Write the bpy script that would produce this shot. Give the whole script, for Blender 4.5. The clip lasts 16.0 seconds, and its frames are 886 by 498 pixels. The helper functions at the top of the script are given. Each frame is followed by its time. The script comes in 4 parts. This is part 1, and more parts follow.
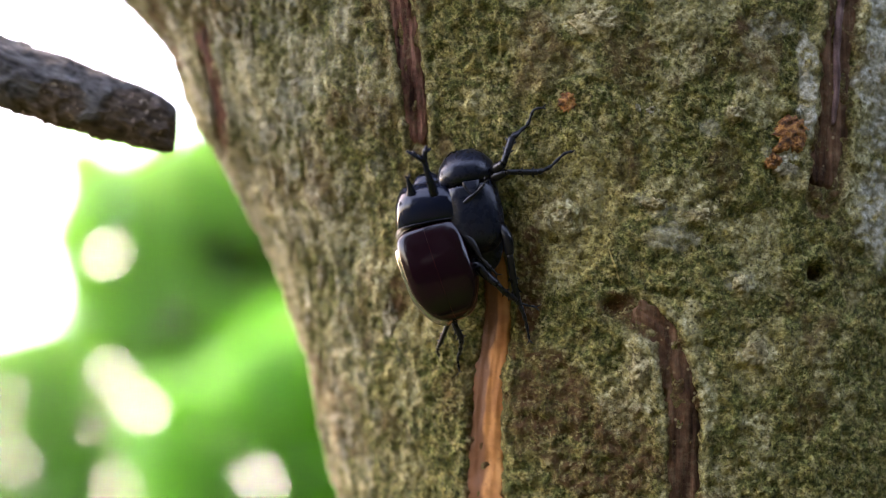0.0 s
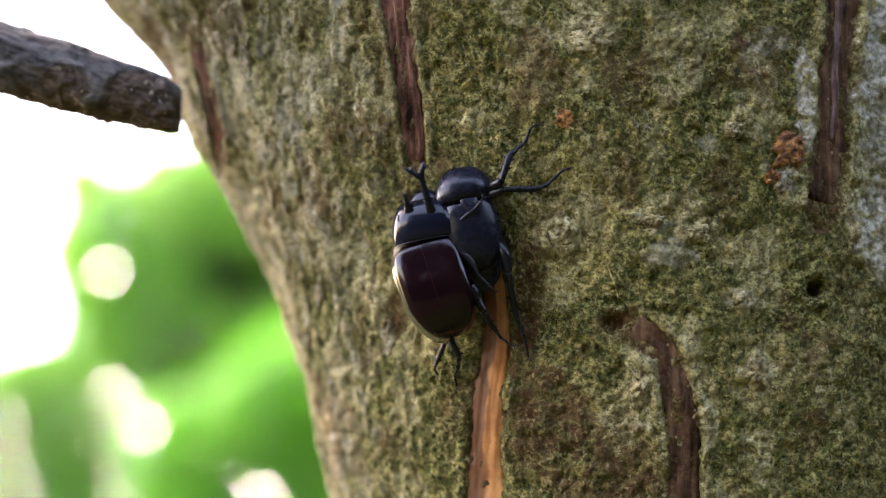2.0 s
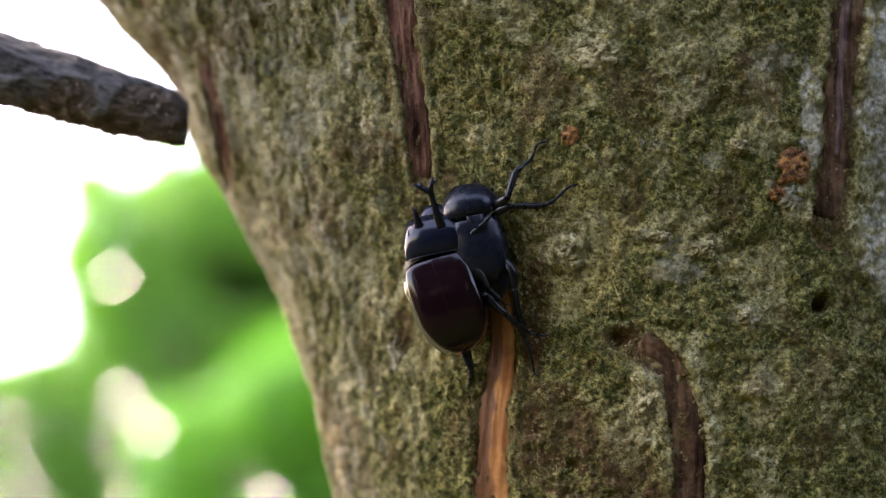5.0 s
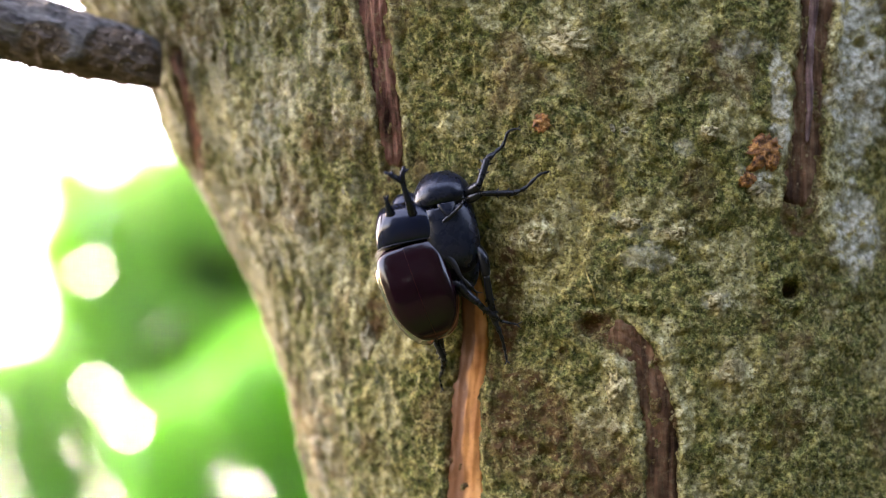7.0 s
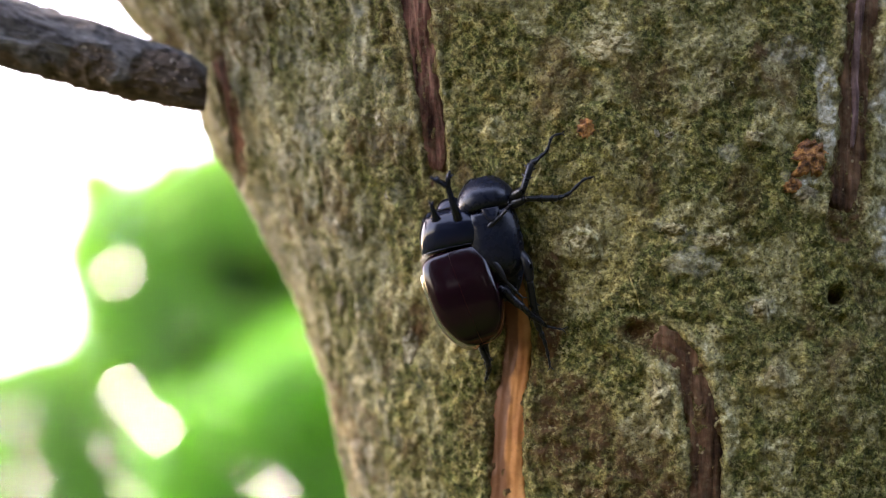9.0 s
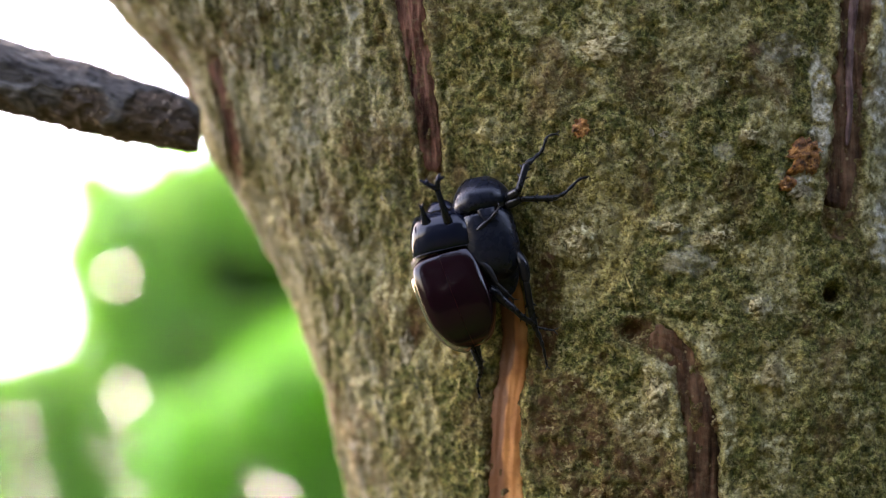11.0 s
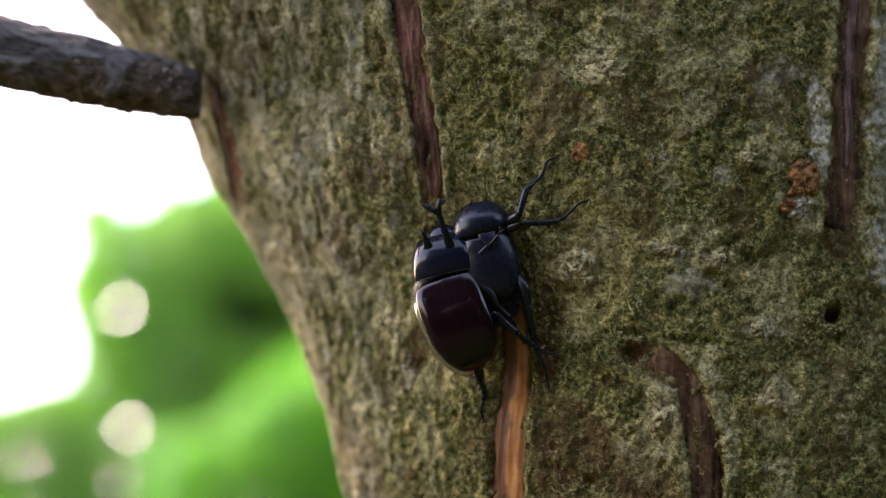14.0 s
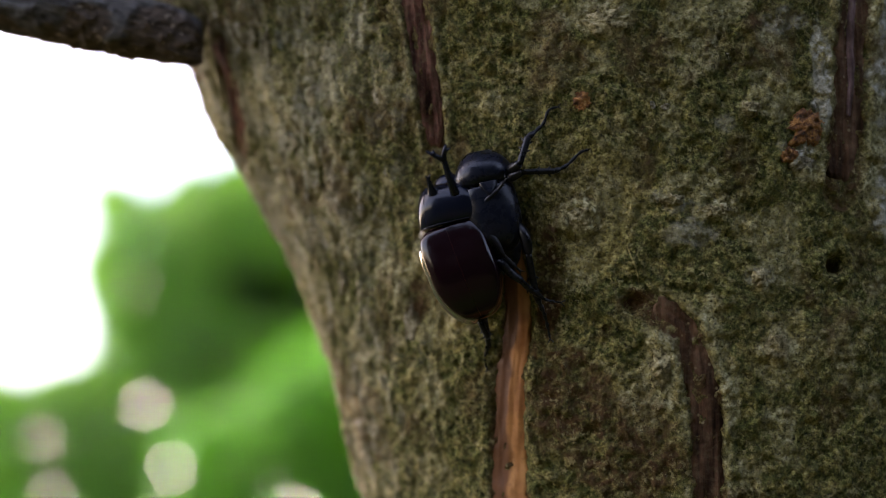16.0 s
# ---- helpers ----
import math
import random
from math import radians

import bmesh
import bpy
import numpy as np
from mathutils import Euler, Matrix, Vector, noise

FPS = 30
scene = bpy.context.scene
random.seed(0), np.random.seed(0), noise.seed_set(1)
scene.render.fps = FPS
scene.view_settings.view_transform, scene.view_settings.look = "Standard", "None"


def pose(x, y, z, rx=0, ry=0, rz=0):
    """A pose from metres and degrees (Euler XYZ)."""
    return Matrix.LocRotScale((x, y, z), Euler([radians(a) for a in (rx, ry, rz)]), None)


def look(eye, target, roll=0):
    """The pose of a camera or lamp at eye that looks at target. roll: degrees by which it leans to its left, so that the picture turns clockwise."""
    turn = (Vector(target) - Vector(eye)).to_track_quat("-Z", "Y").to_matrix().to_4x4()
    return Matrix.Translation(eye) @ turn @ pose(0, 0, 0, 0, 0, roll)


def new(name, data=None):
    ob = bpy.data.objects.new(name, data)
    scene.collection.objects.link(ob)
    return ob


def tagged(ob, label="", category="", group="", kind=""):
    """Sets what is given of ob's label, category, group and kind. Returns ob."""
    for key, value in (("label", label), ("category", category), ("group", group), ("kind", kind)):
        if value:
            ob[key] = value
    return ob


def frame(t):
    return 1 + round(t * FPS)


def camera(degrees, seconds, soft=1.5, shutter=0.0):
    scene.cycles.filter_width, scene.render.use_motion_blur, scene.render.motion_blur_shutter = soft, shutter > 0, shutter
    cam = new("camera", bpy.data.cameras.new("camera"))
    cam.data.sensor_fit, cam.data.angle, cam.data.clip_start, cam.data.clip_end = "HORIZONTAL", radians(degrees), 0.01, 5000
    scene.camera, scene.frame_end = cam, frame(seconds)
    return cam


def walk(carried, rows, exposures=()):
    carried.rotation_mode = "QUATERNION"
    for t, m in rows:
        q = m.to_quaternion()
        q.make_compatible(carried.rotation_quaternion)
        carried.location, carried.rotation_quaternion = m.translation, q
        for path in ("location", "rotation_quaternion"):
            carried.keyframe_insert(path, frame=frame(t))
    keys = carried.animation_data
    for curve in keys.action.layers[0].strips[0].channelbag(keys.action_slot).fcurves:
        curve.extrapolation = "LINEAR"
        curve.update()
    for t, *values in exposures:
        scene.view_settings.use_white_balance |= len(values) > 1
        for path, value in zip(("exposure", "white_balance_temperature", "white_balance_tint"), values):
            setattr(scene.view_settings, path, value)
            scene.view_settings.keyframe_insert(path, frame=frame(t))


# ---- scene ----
# ---- camera: a hand-held close view, about 0.43 m from the bark ----
LENS = 33.0
cam = camera(LENS, 16.0, soft=0.9)
cam.data.dof.use_dof, cam.data.dof.focus_distance, cam.data.dof.aperture_fstop = True, 0.4245, 3.3
BASE = pose(0, 0, 1.55, 104, 0, 0)
PATH = (  # seconds, metres across, up and out of the bark, degrees of tilt, turn and roll
    (0, -0.00035, -0.00074, 0.43568, -0.587, 0.022, 0.363),
    (0.5, -0.00001, -0.00096, 0.43450, -1.566, 0.006, 0.326),
    (1, 0.00015, -0.00112, 0.43356, -1.709, -0.013, 0.194),
    (1.5, -0.00009, -0.00171, 0.43394, -1.614, -0.038, 0.053),
    (2, -0.00000, 0.00000, 0.43400, -0.000, -0.000, -0.000),
    (2.5, -0.00035, 0.00160, 0.43531, 0.365, 0.000, -0.001),
    (3, -0.00040, 0.00353, 0.43572, 0.330, 0.055, -0.174),
    (3.5, -0.00024, 0.00539, 0.43514, 0.120, 0.123, -0.091),
    (4, 0.00003, 0.00446, 0.43600, 0.386, 0.223, 0.074),
    (6.5, 0.00129, 0.00298, 0.43643, -0.347, 0.276, -0.260),
    (7, 0.00188, 0.00230, 0.43625, -0.157, -0.585, -0.281),
    (7.5, 0.00070, 0.00269, 0.43589, -0.059, -0.904, -0.328),
    (8, -0.00039, 0.00252, 0.43476, 0.088, -1.089, -0.154),
    (8.5, -0.00190, 0.00272, 0.43499, 0.036, -0.443, -0.154),
    (9, -0.00349, 0.00272, 0.43569, -0.016, 0.359, -0.138),
    (11.5, -0.00254, 0.00285, 0.43692, 0.014, 0.247, -0.685),
    (12, -0.00241, 0.00284, 0.43756, 0.723, 0.219, -0.769),
    (12.5, -0.00202, 0.00244, 0.43706, 0.897, 0.238, -0.722),
    (13, -0.00187, 0.00197, 0.43724, 0.962, 0.297, -0.834),
    (13.5, -0.00180, 0.00156, 0.43734, 0.989, 0.448, -0.996),
    (14, -0.00171, 0.00119, 0.43732, 1.158, 0.503, -1.101),
    (14.5, -0.00152, 0.00014, 0.43828, 1.377, 0.510, -0.993),
    (15, -0.00006, -0.00298, 0.43792, 1.726, 0.764, -0.946),
    (15.5, 0.00127, -0.00595, 0.43780, 0.771, 1.035, -0.969),
    (16, 0.00266, -0.00898, 0.43805, 0.550, 1.155, -0.949),
)
EXPOSURE, KELVIN, TINT = 4.17, 8100, 29
STOPS = ((0, -0.1), (1, 0), (2, -0.04), (4, -0.38), (6.5, -0.05), (7, 0.35), (8, 0.5), (9, -0.1), (11.5, -0.2), (13, -0.25), (14, -0.6), (15, -0.7), (16, -1.25))
walk(cam, [(t, BASE @ pose(x, y, z, rx, ry, rz)) for t, x, y, z, rx, ry, rz in PATH],
     exposures=[(t, EXPOSURE + d, KELVIN, TINT) for t, d in STOPS])

# ---- light: a bright overcast sky with a veiled sun high behind the tree ----
SUN_HIGH, SUN_ROUND = 48.0, -54.0
world = bpy.data.worlds.new("sky")
scene.world = world
world.use_nodes = True
wn = world.node_tree.nodes
sky = wn.new("ShaderNodeTexSky")
sky.sky_type, sky.sun_disc = "NISHITA", False
sky.sun_elevation, sky.sun_rotation = radians(SUN_HIGH), radians(SUN_ROUND)
sky.dust_density, sky.air_density, sky.ozone_density = 1.6, 1.0, 1.0
wn["Background"].inputs["Strength"].default_value = 0.15
world.node_tree.links.new(sky.outputs[0], wn["Background"].inputs["Color"])
sun = new("sun", bpy.data.lights.new("sun", "SUN"))
sun.data.energy, sun.data.angle, sun.data.color = 0.68, radians(15), (1.0, 1.0, 0.97)
_e, _r = radians(SUN_HIGH), radians(SUN_ROUND)
sun.matrix_world = look((0, 0, 30), (-math.sin(_r) * math.cos(_e), -math.cos(_r) * math.cos(_e), 30 - math.sin(_e)))
# ---- the trunk's form, in millimetres: x right, u up along the trunk, n out of the bark ----
EYE_UP, TILT, REACH = 1.55, 14.0, 434.0
TREE = pose(0, 0, EYE_UP, 90 + TILT, 0, 0)


def spot(x, u, n):
    """A place on the tree, from millimetres along the trunk to metres in the world."""
    return TREE @ Vector((x * 0.001, u * 0.001, n * 0.001))


EDGE_U = (-1700.0, -1400.0, -900.0, -300.0, -100.4, -82.1, -63.9, -46.3, -30.4, -17.4, -3.5, 9.8, 25.2, 33.1, 43.6, 54.7, 65.1, 72.1, 81.3, 88.2, 95.9, 200.0, 350.0, 900.0)
EDGE_X = (-210.0, -110.0, -60.0, -30.0, -30.2, -36.0, -40.9, -45.6, -49.1, -52.7, -57.8, -66.6, -72.9, -81.2, -85.8, -89.3, -95.3, -104.6, -113.4, -114.9, -127.9, -175.0, -150.0, -60.0)
RIGHT_U = (-1700, -1400, -900, 0, 400, 900)
RIGHT_X = (330, 250, 205, 185, 195, 180)


def smooth_table(u, us, xs):
    """A table read with rounded corners."""
    u = np.asarray(u, float)
    return sum(np.interp(u + d, us, xs) * w for d, w in ((-9, 0.2), (-4, 0.2), (0, 0.2), (4, 0.2), (9, 0.2)))


def ring(u):
    left, right = smooth_table(u, EDGE_U, EDGE_X), smooth_table(u, RIGHT_U, RIGHT_X)
    return (left + right) / 2, (right - left) / 2, 74.0


def bark_n(x, u):
    """How far out the smooth bark stands at (x, u), on the side that faces out."""
    c, a, b = ring(u)
    s = np.clip((np.asarray(x, float) - c) / a, -0.999, 0.999)
    return b * np.sqrt(1 - s * s) - b + 12.0


def bark_out(x, u):
    """The way out of the smooth bark at (x, u), a unit vector of (x, u, n)."""
    e = 0.5
    nx = (bark_n(x + e, u) - bark_n(x - e, u)) / (2 * e)
    nu = (bark_n(x, u + e) - bark_n(x, u - e)) / (2 * e)
    v = np.stack([-nx, -nu, np.ones_like(nx)], -1)
    return v / np.linalg.norm(v, axis=-1, keepdims=True)

# ---- tools for building ----
def lattice(i, j, k, seed):
    h = (i * 374761393 + j * 668265263 + k * 2147483647 + seed * 144665) & 0xFFFFFFFF
    h = ((h ^ (h >> 13)) * 1274126177) & 0xFFFFFFFF
    h = ((h ^ (h >> 16)) * 2246822519) & 0xFFFFFFFF
    return ((h ^ (h >> 15)) & 0xFFFFFF) / 0xFFFFFF


def grain(p, size, seed=0):
    """Smooth noise from 0 to 1 at the places p, with lumps of the given size (one number, or one for each axis)."""
    q = np.asarray(p, float) / np.asarray(size, float)
    b = np.floor(q).astype(np.int64)
    f = q - b
    f = f * f * (3 - 2 * f)
    total = np.zeros(len(q))
    for di in (0, 1):
        for dj in (0, 1):
            for dk in (0, 1):
                w = (f[:, 0] if di else 1 - f[:, 0]) * (f[:, 1] if dj else 1 - f[:, 1]) * (f[:, 2] if dk else 1 - f[:, 2])
                total += w * lattice(b[:, 0] + di, b[:, 1] + dj, b[:, 2] + dk, seed)
    return total


def rough(p, size, seed=0, octaves=3):
    """Layered noise, about -0.5 to 0.5."""
    total, weight = np.zeros(len(p)), 0.0
    for o in range(octaves):
        total += (grain(p, np.asarray(size, float) / 2 ** o, seed + 17 * o) - 0.5) * 0.5 ** o
        weight += 0.5 ** o
    return total / weight * 1.4


def step(a, b, x):
    t = np.clip((x - a) / (b - a), 0, 1)
    return t * t * (3 - 2 * t)


def mesh_of(name, verts, faces, material, smooth=True, masks=None):
    me = bpy.data.meshes.new(name)
    me.from_pydata([tuple(v) for v in verts], [], faces)
    me.materials.append(material)
    if smooth:
        me.polygons.foreach_set("use_smooth", [True] * len(me.polygons))
    for key, values in (masks or {}).items():
        a = me.attributes.new(key, "FLOAT", "POINT")
        a.data.foreach_set("value", np.asarray(values, np.float32))
    me.update()
    return me


def piece(name, me, parent=None, label="", m=None):
    """One mesh object under its thing. m: its pose in the thing's space."""
    ob = new(name, me)
    if parent is not None:
        ob.parent = parent
    if m is not None:
        ob.matrix_basis = m
    if label:
        ob["label"] = label
    return ob


def grid_faces(rows, cols, wrap=False):
    faces = []
    for i in range(rows - 1):
        for j in range(cols if wrap else cols - 1):
            k = (j + 1) % cols
            faces.append((i * cols + j, i * cols + k, (i + 1) * cols + k, (i + 1) * cols + j))
    return faces


def tube(points, radii, sides=10, flat=1.0, seed=0, wob=0.0):
    """Vertices and faces of a tapered rod through the points, with closed ends."""
    pts = [Vector(p) for p in points]
    verts, faces = [], []
    side = None
    for i, p in enumerate(pts):
        d = (pts[min(i + 1, len(pts) - 1)] - pts[max(i - 1, 0)]).normalized()
        if side is None:
            side = d.cross(Vector((0, 0, 1)))
            if side.length < 0.05:
                side = d.cross(Vector((1, 0, 0)))
        side = (side - d * side.dot(d)).normalized()
        up = side.cross(d)
        for j in range(sides):
            a = 2 * math.pi * j / sides
            r = radii[i] * (1 + wob * (noise.noise(p * 3.1 + Vector((seed, j * 1.7, 0)))))
            verts.append(p + side * (math.cos(a) * r) + up * (math.sin(a) * r * flat))
    faces = grid_faces(len(pts), sides, True)
    for end, row in ((pts[0], 0), (pts[-1], len(pts) - 1)):
        c = len(verts)
        verts.append(end)
        for j in range(sides):
            a, b = row * sides + j, row * sides + (j + 1) % sides
            faces.append((a, b, c) if row else (b, a, c))
    return verts, faces


def curve_points(points, n):
    """n places on a smooth line through the points; each may have any number of values."""
    p = np.array(points, float)
    t = np.linspace(0, len(p) - 1, n)
    out = []
    for v in t:
        i = min(int(v), len(p) - 2)
        f = v - i
        a, b, c, d = p[max(i - 1, 0)], p[i], p[i + 1], p[min(i + 2, len(p) - 1)]
        out.append(0.5 * (2 * b + (c - a) * f + (2 * a - 5 * b + 4 * c - d) * f * f + (3 * b - a - 3 * c + d) * f ** 3))
    return np.array(out)


def join(parts):
    verts, faces = [], []
    for v, f in parts:
        o = len(verts)
        verts += [Vector(x) for x in v]
        faces += [tuple(i + o for i in g) for g in f]
    return verts, faces

# ---- materials ----
class Nodes:
    """A short hand for node materials."""

    def __init__(self, name):
        self.material = bpy.data.materials.new(name)
        self.material.use_nodes = True
        self.tree = self.material.node_tree
        self.shader = self.tree.nodes["Principled BSDF"]
        self.coords = self.tree.nodes.new("ShaderNodeTexCoord").outputs["Object"]

    def put(self, socket, value):
        if isinstance(value, bpy.types.NodeSocket):
            self.tree.links.new(value, socket)
        else:
            socket.default_value = value

    def stretched(self, x, y, z):
        n = self.tree.nodes.new("ShaderNodeMapping")
        n.inputs["Scale"].default_value = (x, y, z)
        self.put(n.inputs["Vector"], self.coords)
        return n.outputs[0]

    def noise(self, scale, detail=4.0, rough=0.55, coords=None, warp=0.0):
        n = self.tree.nodes.new("ShaderNodeTexNoise")
        self.put(n.inputs["Vector"], coords or self.coords)
        n.inputs["Scale"].default_value, n.inputs["Detail"].default_value = scale, detail
        n.inputs["Roughness"].default_value, n.inputs["Distortion"].default_value = rough, warp
        return n.outputs["Fac"]

    def cells(self, scale, coords=None):
        n = self.tree.nodes.new("ShaderNodeTexVoronoi")
        self.put(n.inputs["Vector"], coords or self.coords)
        n.inputs["Scale"].default_value = scale
        return n.outputs["Distance"]

    def mask(self, name):
        n = self.tree.nodes.new("ShaderNodeAttribute")
        n.attribute_name = name
        return n.outputs["Fac"]

    def ramp(self, fac, *stops):
        n = self.tree.nodes.new("ShaderNodeValToRGB")
        e = n.color_ramp.elements
        while len(e) < len(stops):
            e.new(0.5)
        for el, (at, c) in zip(e, stops):
            el.position, el.color = at, (*c, 1) if isinstance(c, tuple) else (c, c, c, 1)
        self.put(n.inputs[0], fac)
        return n.outputs[0]

    def mix(self, fac, a, b, how="MIX"):
        n = self.tree.nodes.new("ShaderNodeMix")
        n.data_type, n.blend_type = "RGBA", how
        self.put(n.inputs[0], fac)
        for s, v in ((n.inputs[6], a), (n.inputs[7], b)):
            self.put(s, (*v, 1) if isinstance(v, tuple) else v)
        return n.outputs[2]

    def sum(self, a, b, how="ADD"):
        n = self.tree.nodes.new("ShaderNodeMath")
        n.operation = how
        self.put(n.inputs[0], a)
        self.put(n.inputs[1], b)
        return n.outputs[0]

    def bump(self, height, strength, distance, before=None):
        n = self.tree.nodes.new("ShaderNodeBump")
        n.inputs["Strength"].default_value, n.inputs["Distance"].default_value = strength, distance
        self.put(n.inputs["Height"], height)
        if before is not None:
            self.put(n.inputs["Normal"], before)
        return n.outputs[0]

    def done(self, color, roughness, normal=None, metal=0.0, **more):
        s = self.shader.inputs
        self.put(s["Base Color"], (*color, 1) if isinstance(color, tuple) else color)
        self.put(s["Roughness"], roughness)
        s["Metallic"].default_value = metal
        if normal is not None:
            self.put(s["Normal"], normal)
        for key, value in more.items():
            self.put(s[key.replace("_", " ")], value)
        return self.material


def bark_material():
    k = Nodes("bark")
    fine = k.noise(820, 6, 0.68)
    mid = k.noise(190, 5, 0.6, warp=0.8)
    big = k.noise(45, 4, 0.55)
    long = k.stretched(1.0, 0.30, 1.0)
    side = k.mask("side")
    base = k.ramp(fine, (0.33, (0.066, 0.048, 0.015)), (0.46, (0.250, 0.194, 0.064)), (0.57, (0.415, 0.330, 0.115)), (0.72, (0.730, 0.600, 0.250)))
    tone = k.ramp(mid, (0.34, (0.48, 0.46, 0.42)), (0.5, (0.95, 0.94, 0.9)), (0.64, (1.3, 1.28, 1.24)))
    base = k.mix(1.0, base, tone, "MULTIPLY")
    base = k.mix(1.0, base, k.ramp(k.noise(38, 4, 0.6, warp=1.0), (0.36, (0.50, 0.48, 0.46)), (0.5, (0.95, 0.95, 0.97)), (0.64, (1.35, 1.33, 1.34))), "MULTIPLY")
    fibre = k.ramp(k.noise(330, 5, 0.62, long, 0.5), (0.33, (0.140, 0.113, 0.064)), (0.48, (0.255, 0.212, 0.122)), (0.66, (0.400, 0.342, 0.210)))
    fibre = k.mix(0.28, fibre, k.ramp(fine, (0.3, 0.3), (0.5, 1.0), (0.7, 1.7)), "MULTIPLY")
    fibre = k.mix(1.0, fibre, k.ramp(k.noise(70, 4, 0.6, long, 0.6), (0.36, (0.62, 0.63, 0.54)), (0.5, (0.97, 0.98, 0.92)), (0.64, (1.25, 1.2, 1.17))), "MULTIPLY")
    base = k.mix(k.sum(side, 0.85, "MULTIPLY"), base, fibre)
    green = k.ramp(fine, (0.34, (0.028, 0.027, 0.004)), (0.5, (0.155, 0.142, 0.026)), (0.68, (0.380, 0.350, 0.090)))
    moss = k.sum(k.mask("moss"), k.ramp(mid, (0.35, 0.15), (0.65, 1.15)), "MULTIPLY")
    base = k.mix(moss, base, green)
    crust = k.ramp(k.noise(700, 4, 0.6), (0.36, (0.165, 0.134, 0.058)), (0.5, (0.420, 0.365, 0.178)), (0.66, (0.740, 0.660, 0.370)))
    pale = k.sum(k.mask("pale"), k.ramp(k.noise(420, 5, 0.62), (0.42, 0.25), (0.55, 1.0)), "MULTIPLY")
    base = k.mix(pale, base, crust)
    lively = k.sum(1.0, side, "SUBTRACT")
    flecks = k.ramp(k.noise(1100, 2, 0.5), (0.60, 0.0), (0.66, 0.55))
    base = k.mix(k.sum(flecks, lively, "MULTIPLY"), base, (0.48, 0.405, 0.19))
    specks = k.ramp(k.noise(1000, 2, 0.5, k.stretched(1.1, 1.0, 0.9)), (0.33, 0.65), (0.39, 0.0))
    base = k.mix(specks, base, (0.018, 0.014, 0.008))
    wet = k.ramp(fine, (0.36, (0.016, 0.018, 0.004)), (0.52, (0.082, 0.086, 0.020)), (0.70, (0.290, 0.280, 0.090)))
    base = k.mix(k.sum(k.mask("deep"), k.ramp(k.noise(330, 5, 0.65), (0.38, 0.25), (0.56, 1.0)), "MULTIPLY"), base, wet)
    brown = k.mix(fine, (0.02, 0.011, 0.005), (0.17, 0.083, 0.034))
    stain = k.sum(k.mask("stain"), k.ramp(mid, (0.36, 0.12), (0.6, 1.1)), "MULTIPLY")
    base = k.mix(stain, base, brown)
    grains = k.sum(k.ramp(k.noise(640, 2, 0.6), (0.56, 0.0), (0.63, 0.5)), k.sum(lively, k.ramp(k.noise(90, 3, 0.6), (0.40, 0.25), (0.58, 1.0)), "MULTIPLY"), "MULTIPLY")
    base = k.mix(grains, base, k.mix(fine, (0.28, 0.232, 0.095), (0.58, 0.490, 0.225)))
    grey = k.mix(k.ramp(k.noise(600, 4), (0.35, 0.0), (0.6, 1.0)), (0.21, 0.19, 0.12), (0.56, 0.525, 0.40))
    base = k.mix(k.sum(k.mask("grey"), k.ramp(k.noise(260, 5, 0.65), (0.37, 0.0), (0.53, 1.0)), "MULTIPLY"), base, grey)
    n = k.bump(big, 0.3, 0.004)
    n = k.bump(mid, 0.9, 0.0022, n)
    n = k.bump(fine, 0.9, 0.0014, n)
    n = k.bump(grains, 0.8, 0.0008, n)
    return k.done(base, k.ramp(mid, (0.3, 0.72), (0.7, 0.95)), n, Specular_IOR_Level=0.12)


def pale_material():
    k = Nodes("pale lichen crust")
    a = k.noise(700, 5, 0.65)
    c = k.ramp(a, (0.34, (0.11, 0.09, 0.05)), (0.48, (0.27, 0.232, 0.138)), (0.64, (0.45, 0.40, 0.27)))
    c = k.mix(1.0, c, k.ramp(k.noise(160, 4), (0.35, 0.6), (0.65, 1.15)), "MULTIPLY")
    return k.done(c, 0.9, k.bump(a, 1.0, 0.0009), Specular_IOR_Level=0.2)


def lichen_material():
    k = Nodes("beige lichen crust")
    a = k.noise(620, 5, 0.65)
    c = k.ramp(a, (0.34, (0.085, 0.066, 0.030)), (0.48, (0.300, 0.250, 0.125)), (0.64, (0.540, 0.465, 0.265)))
    c = k.mix(1.0, c, k.ramp(k.noise(210, 4, 0.6), (0.36, (0.5, 0.48, 0.42)), (0.6, (1.15, 1.13, 1.1))), "MULTIPLY")
    return k.done(c, 0.95, k.bump(a, 0.9, 0.0012), Specular_IOR_Level=0.1)


def scar_material(name="healed scar", low=(0.028, 0.010, 0.006), half=(0.112, 0.046, 0.030), high=(0.21, 0.102, 0.070), fleck=0.35, dotted=0.0):
    k = Nodes(name)
    lines = k.noise(420, 4, 0.55, k.stretched(1.0, 0.07, 1.0))
    c = k.ramp(lines, (0.34, low), (0.5, half), (0.64, high))
    c = k.mix(k.ramp(k.noise(500, 5, 0.65), (0.50, 0.0), (0.62, fleck)), c, (0.17, 0.13, 0.07))
    c = k.mix(1.0, c, k.ramp(k.noise(120, 5, 0.65), (0.36, (0.45, 0.42, 0.4)), (0.6, (1.1, 1.1, 1.1))), "MULTIPLY")
    dots = k.ramp(k.cells(260), (0.10, dotted), (0.17, 0.0))
    c = k.mix(dots, c, (0.27, 0.21, 0.115))
    return k.done(c, 0.8, k.bump(k.noise(600, 5, 0.65), 0.7, 0.0010, k.bump(lines, 0.8, 0.0009)), Specular_IOR_Level=0.1)


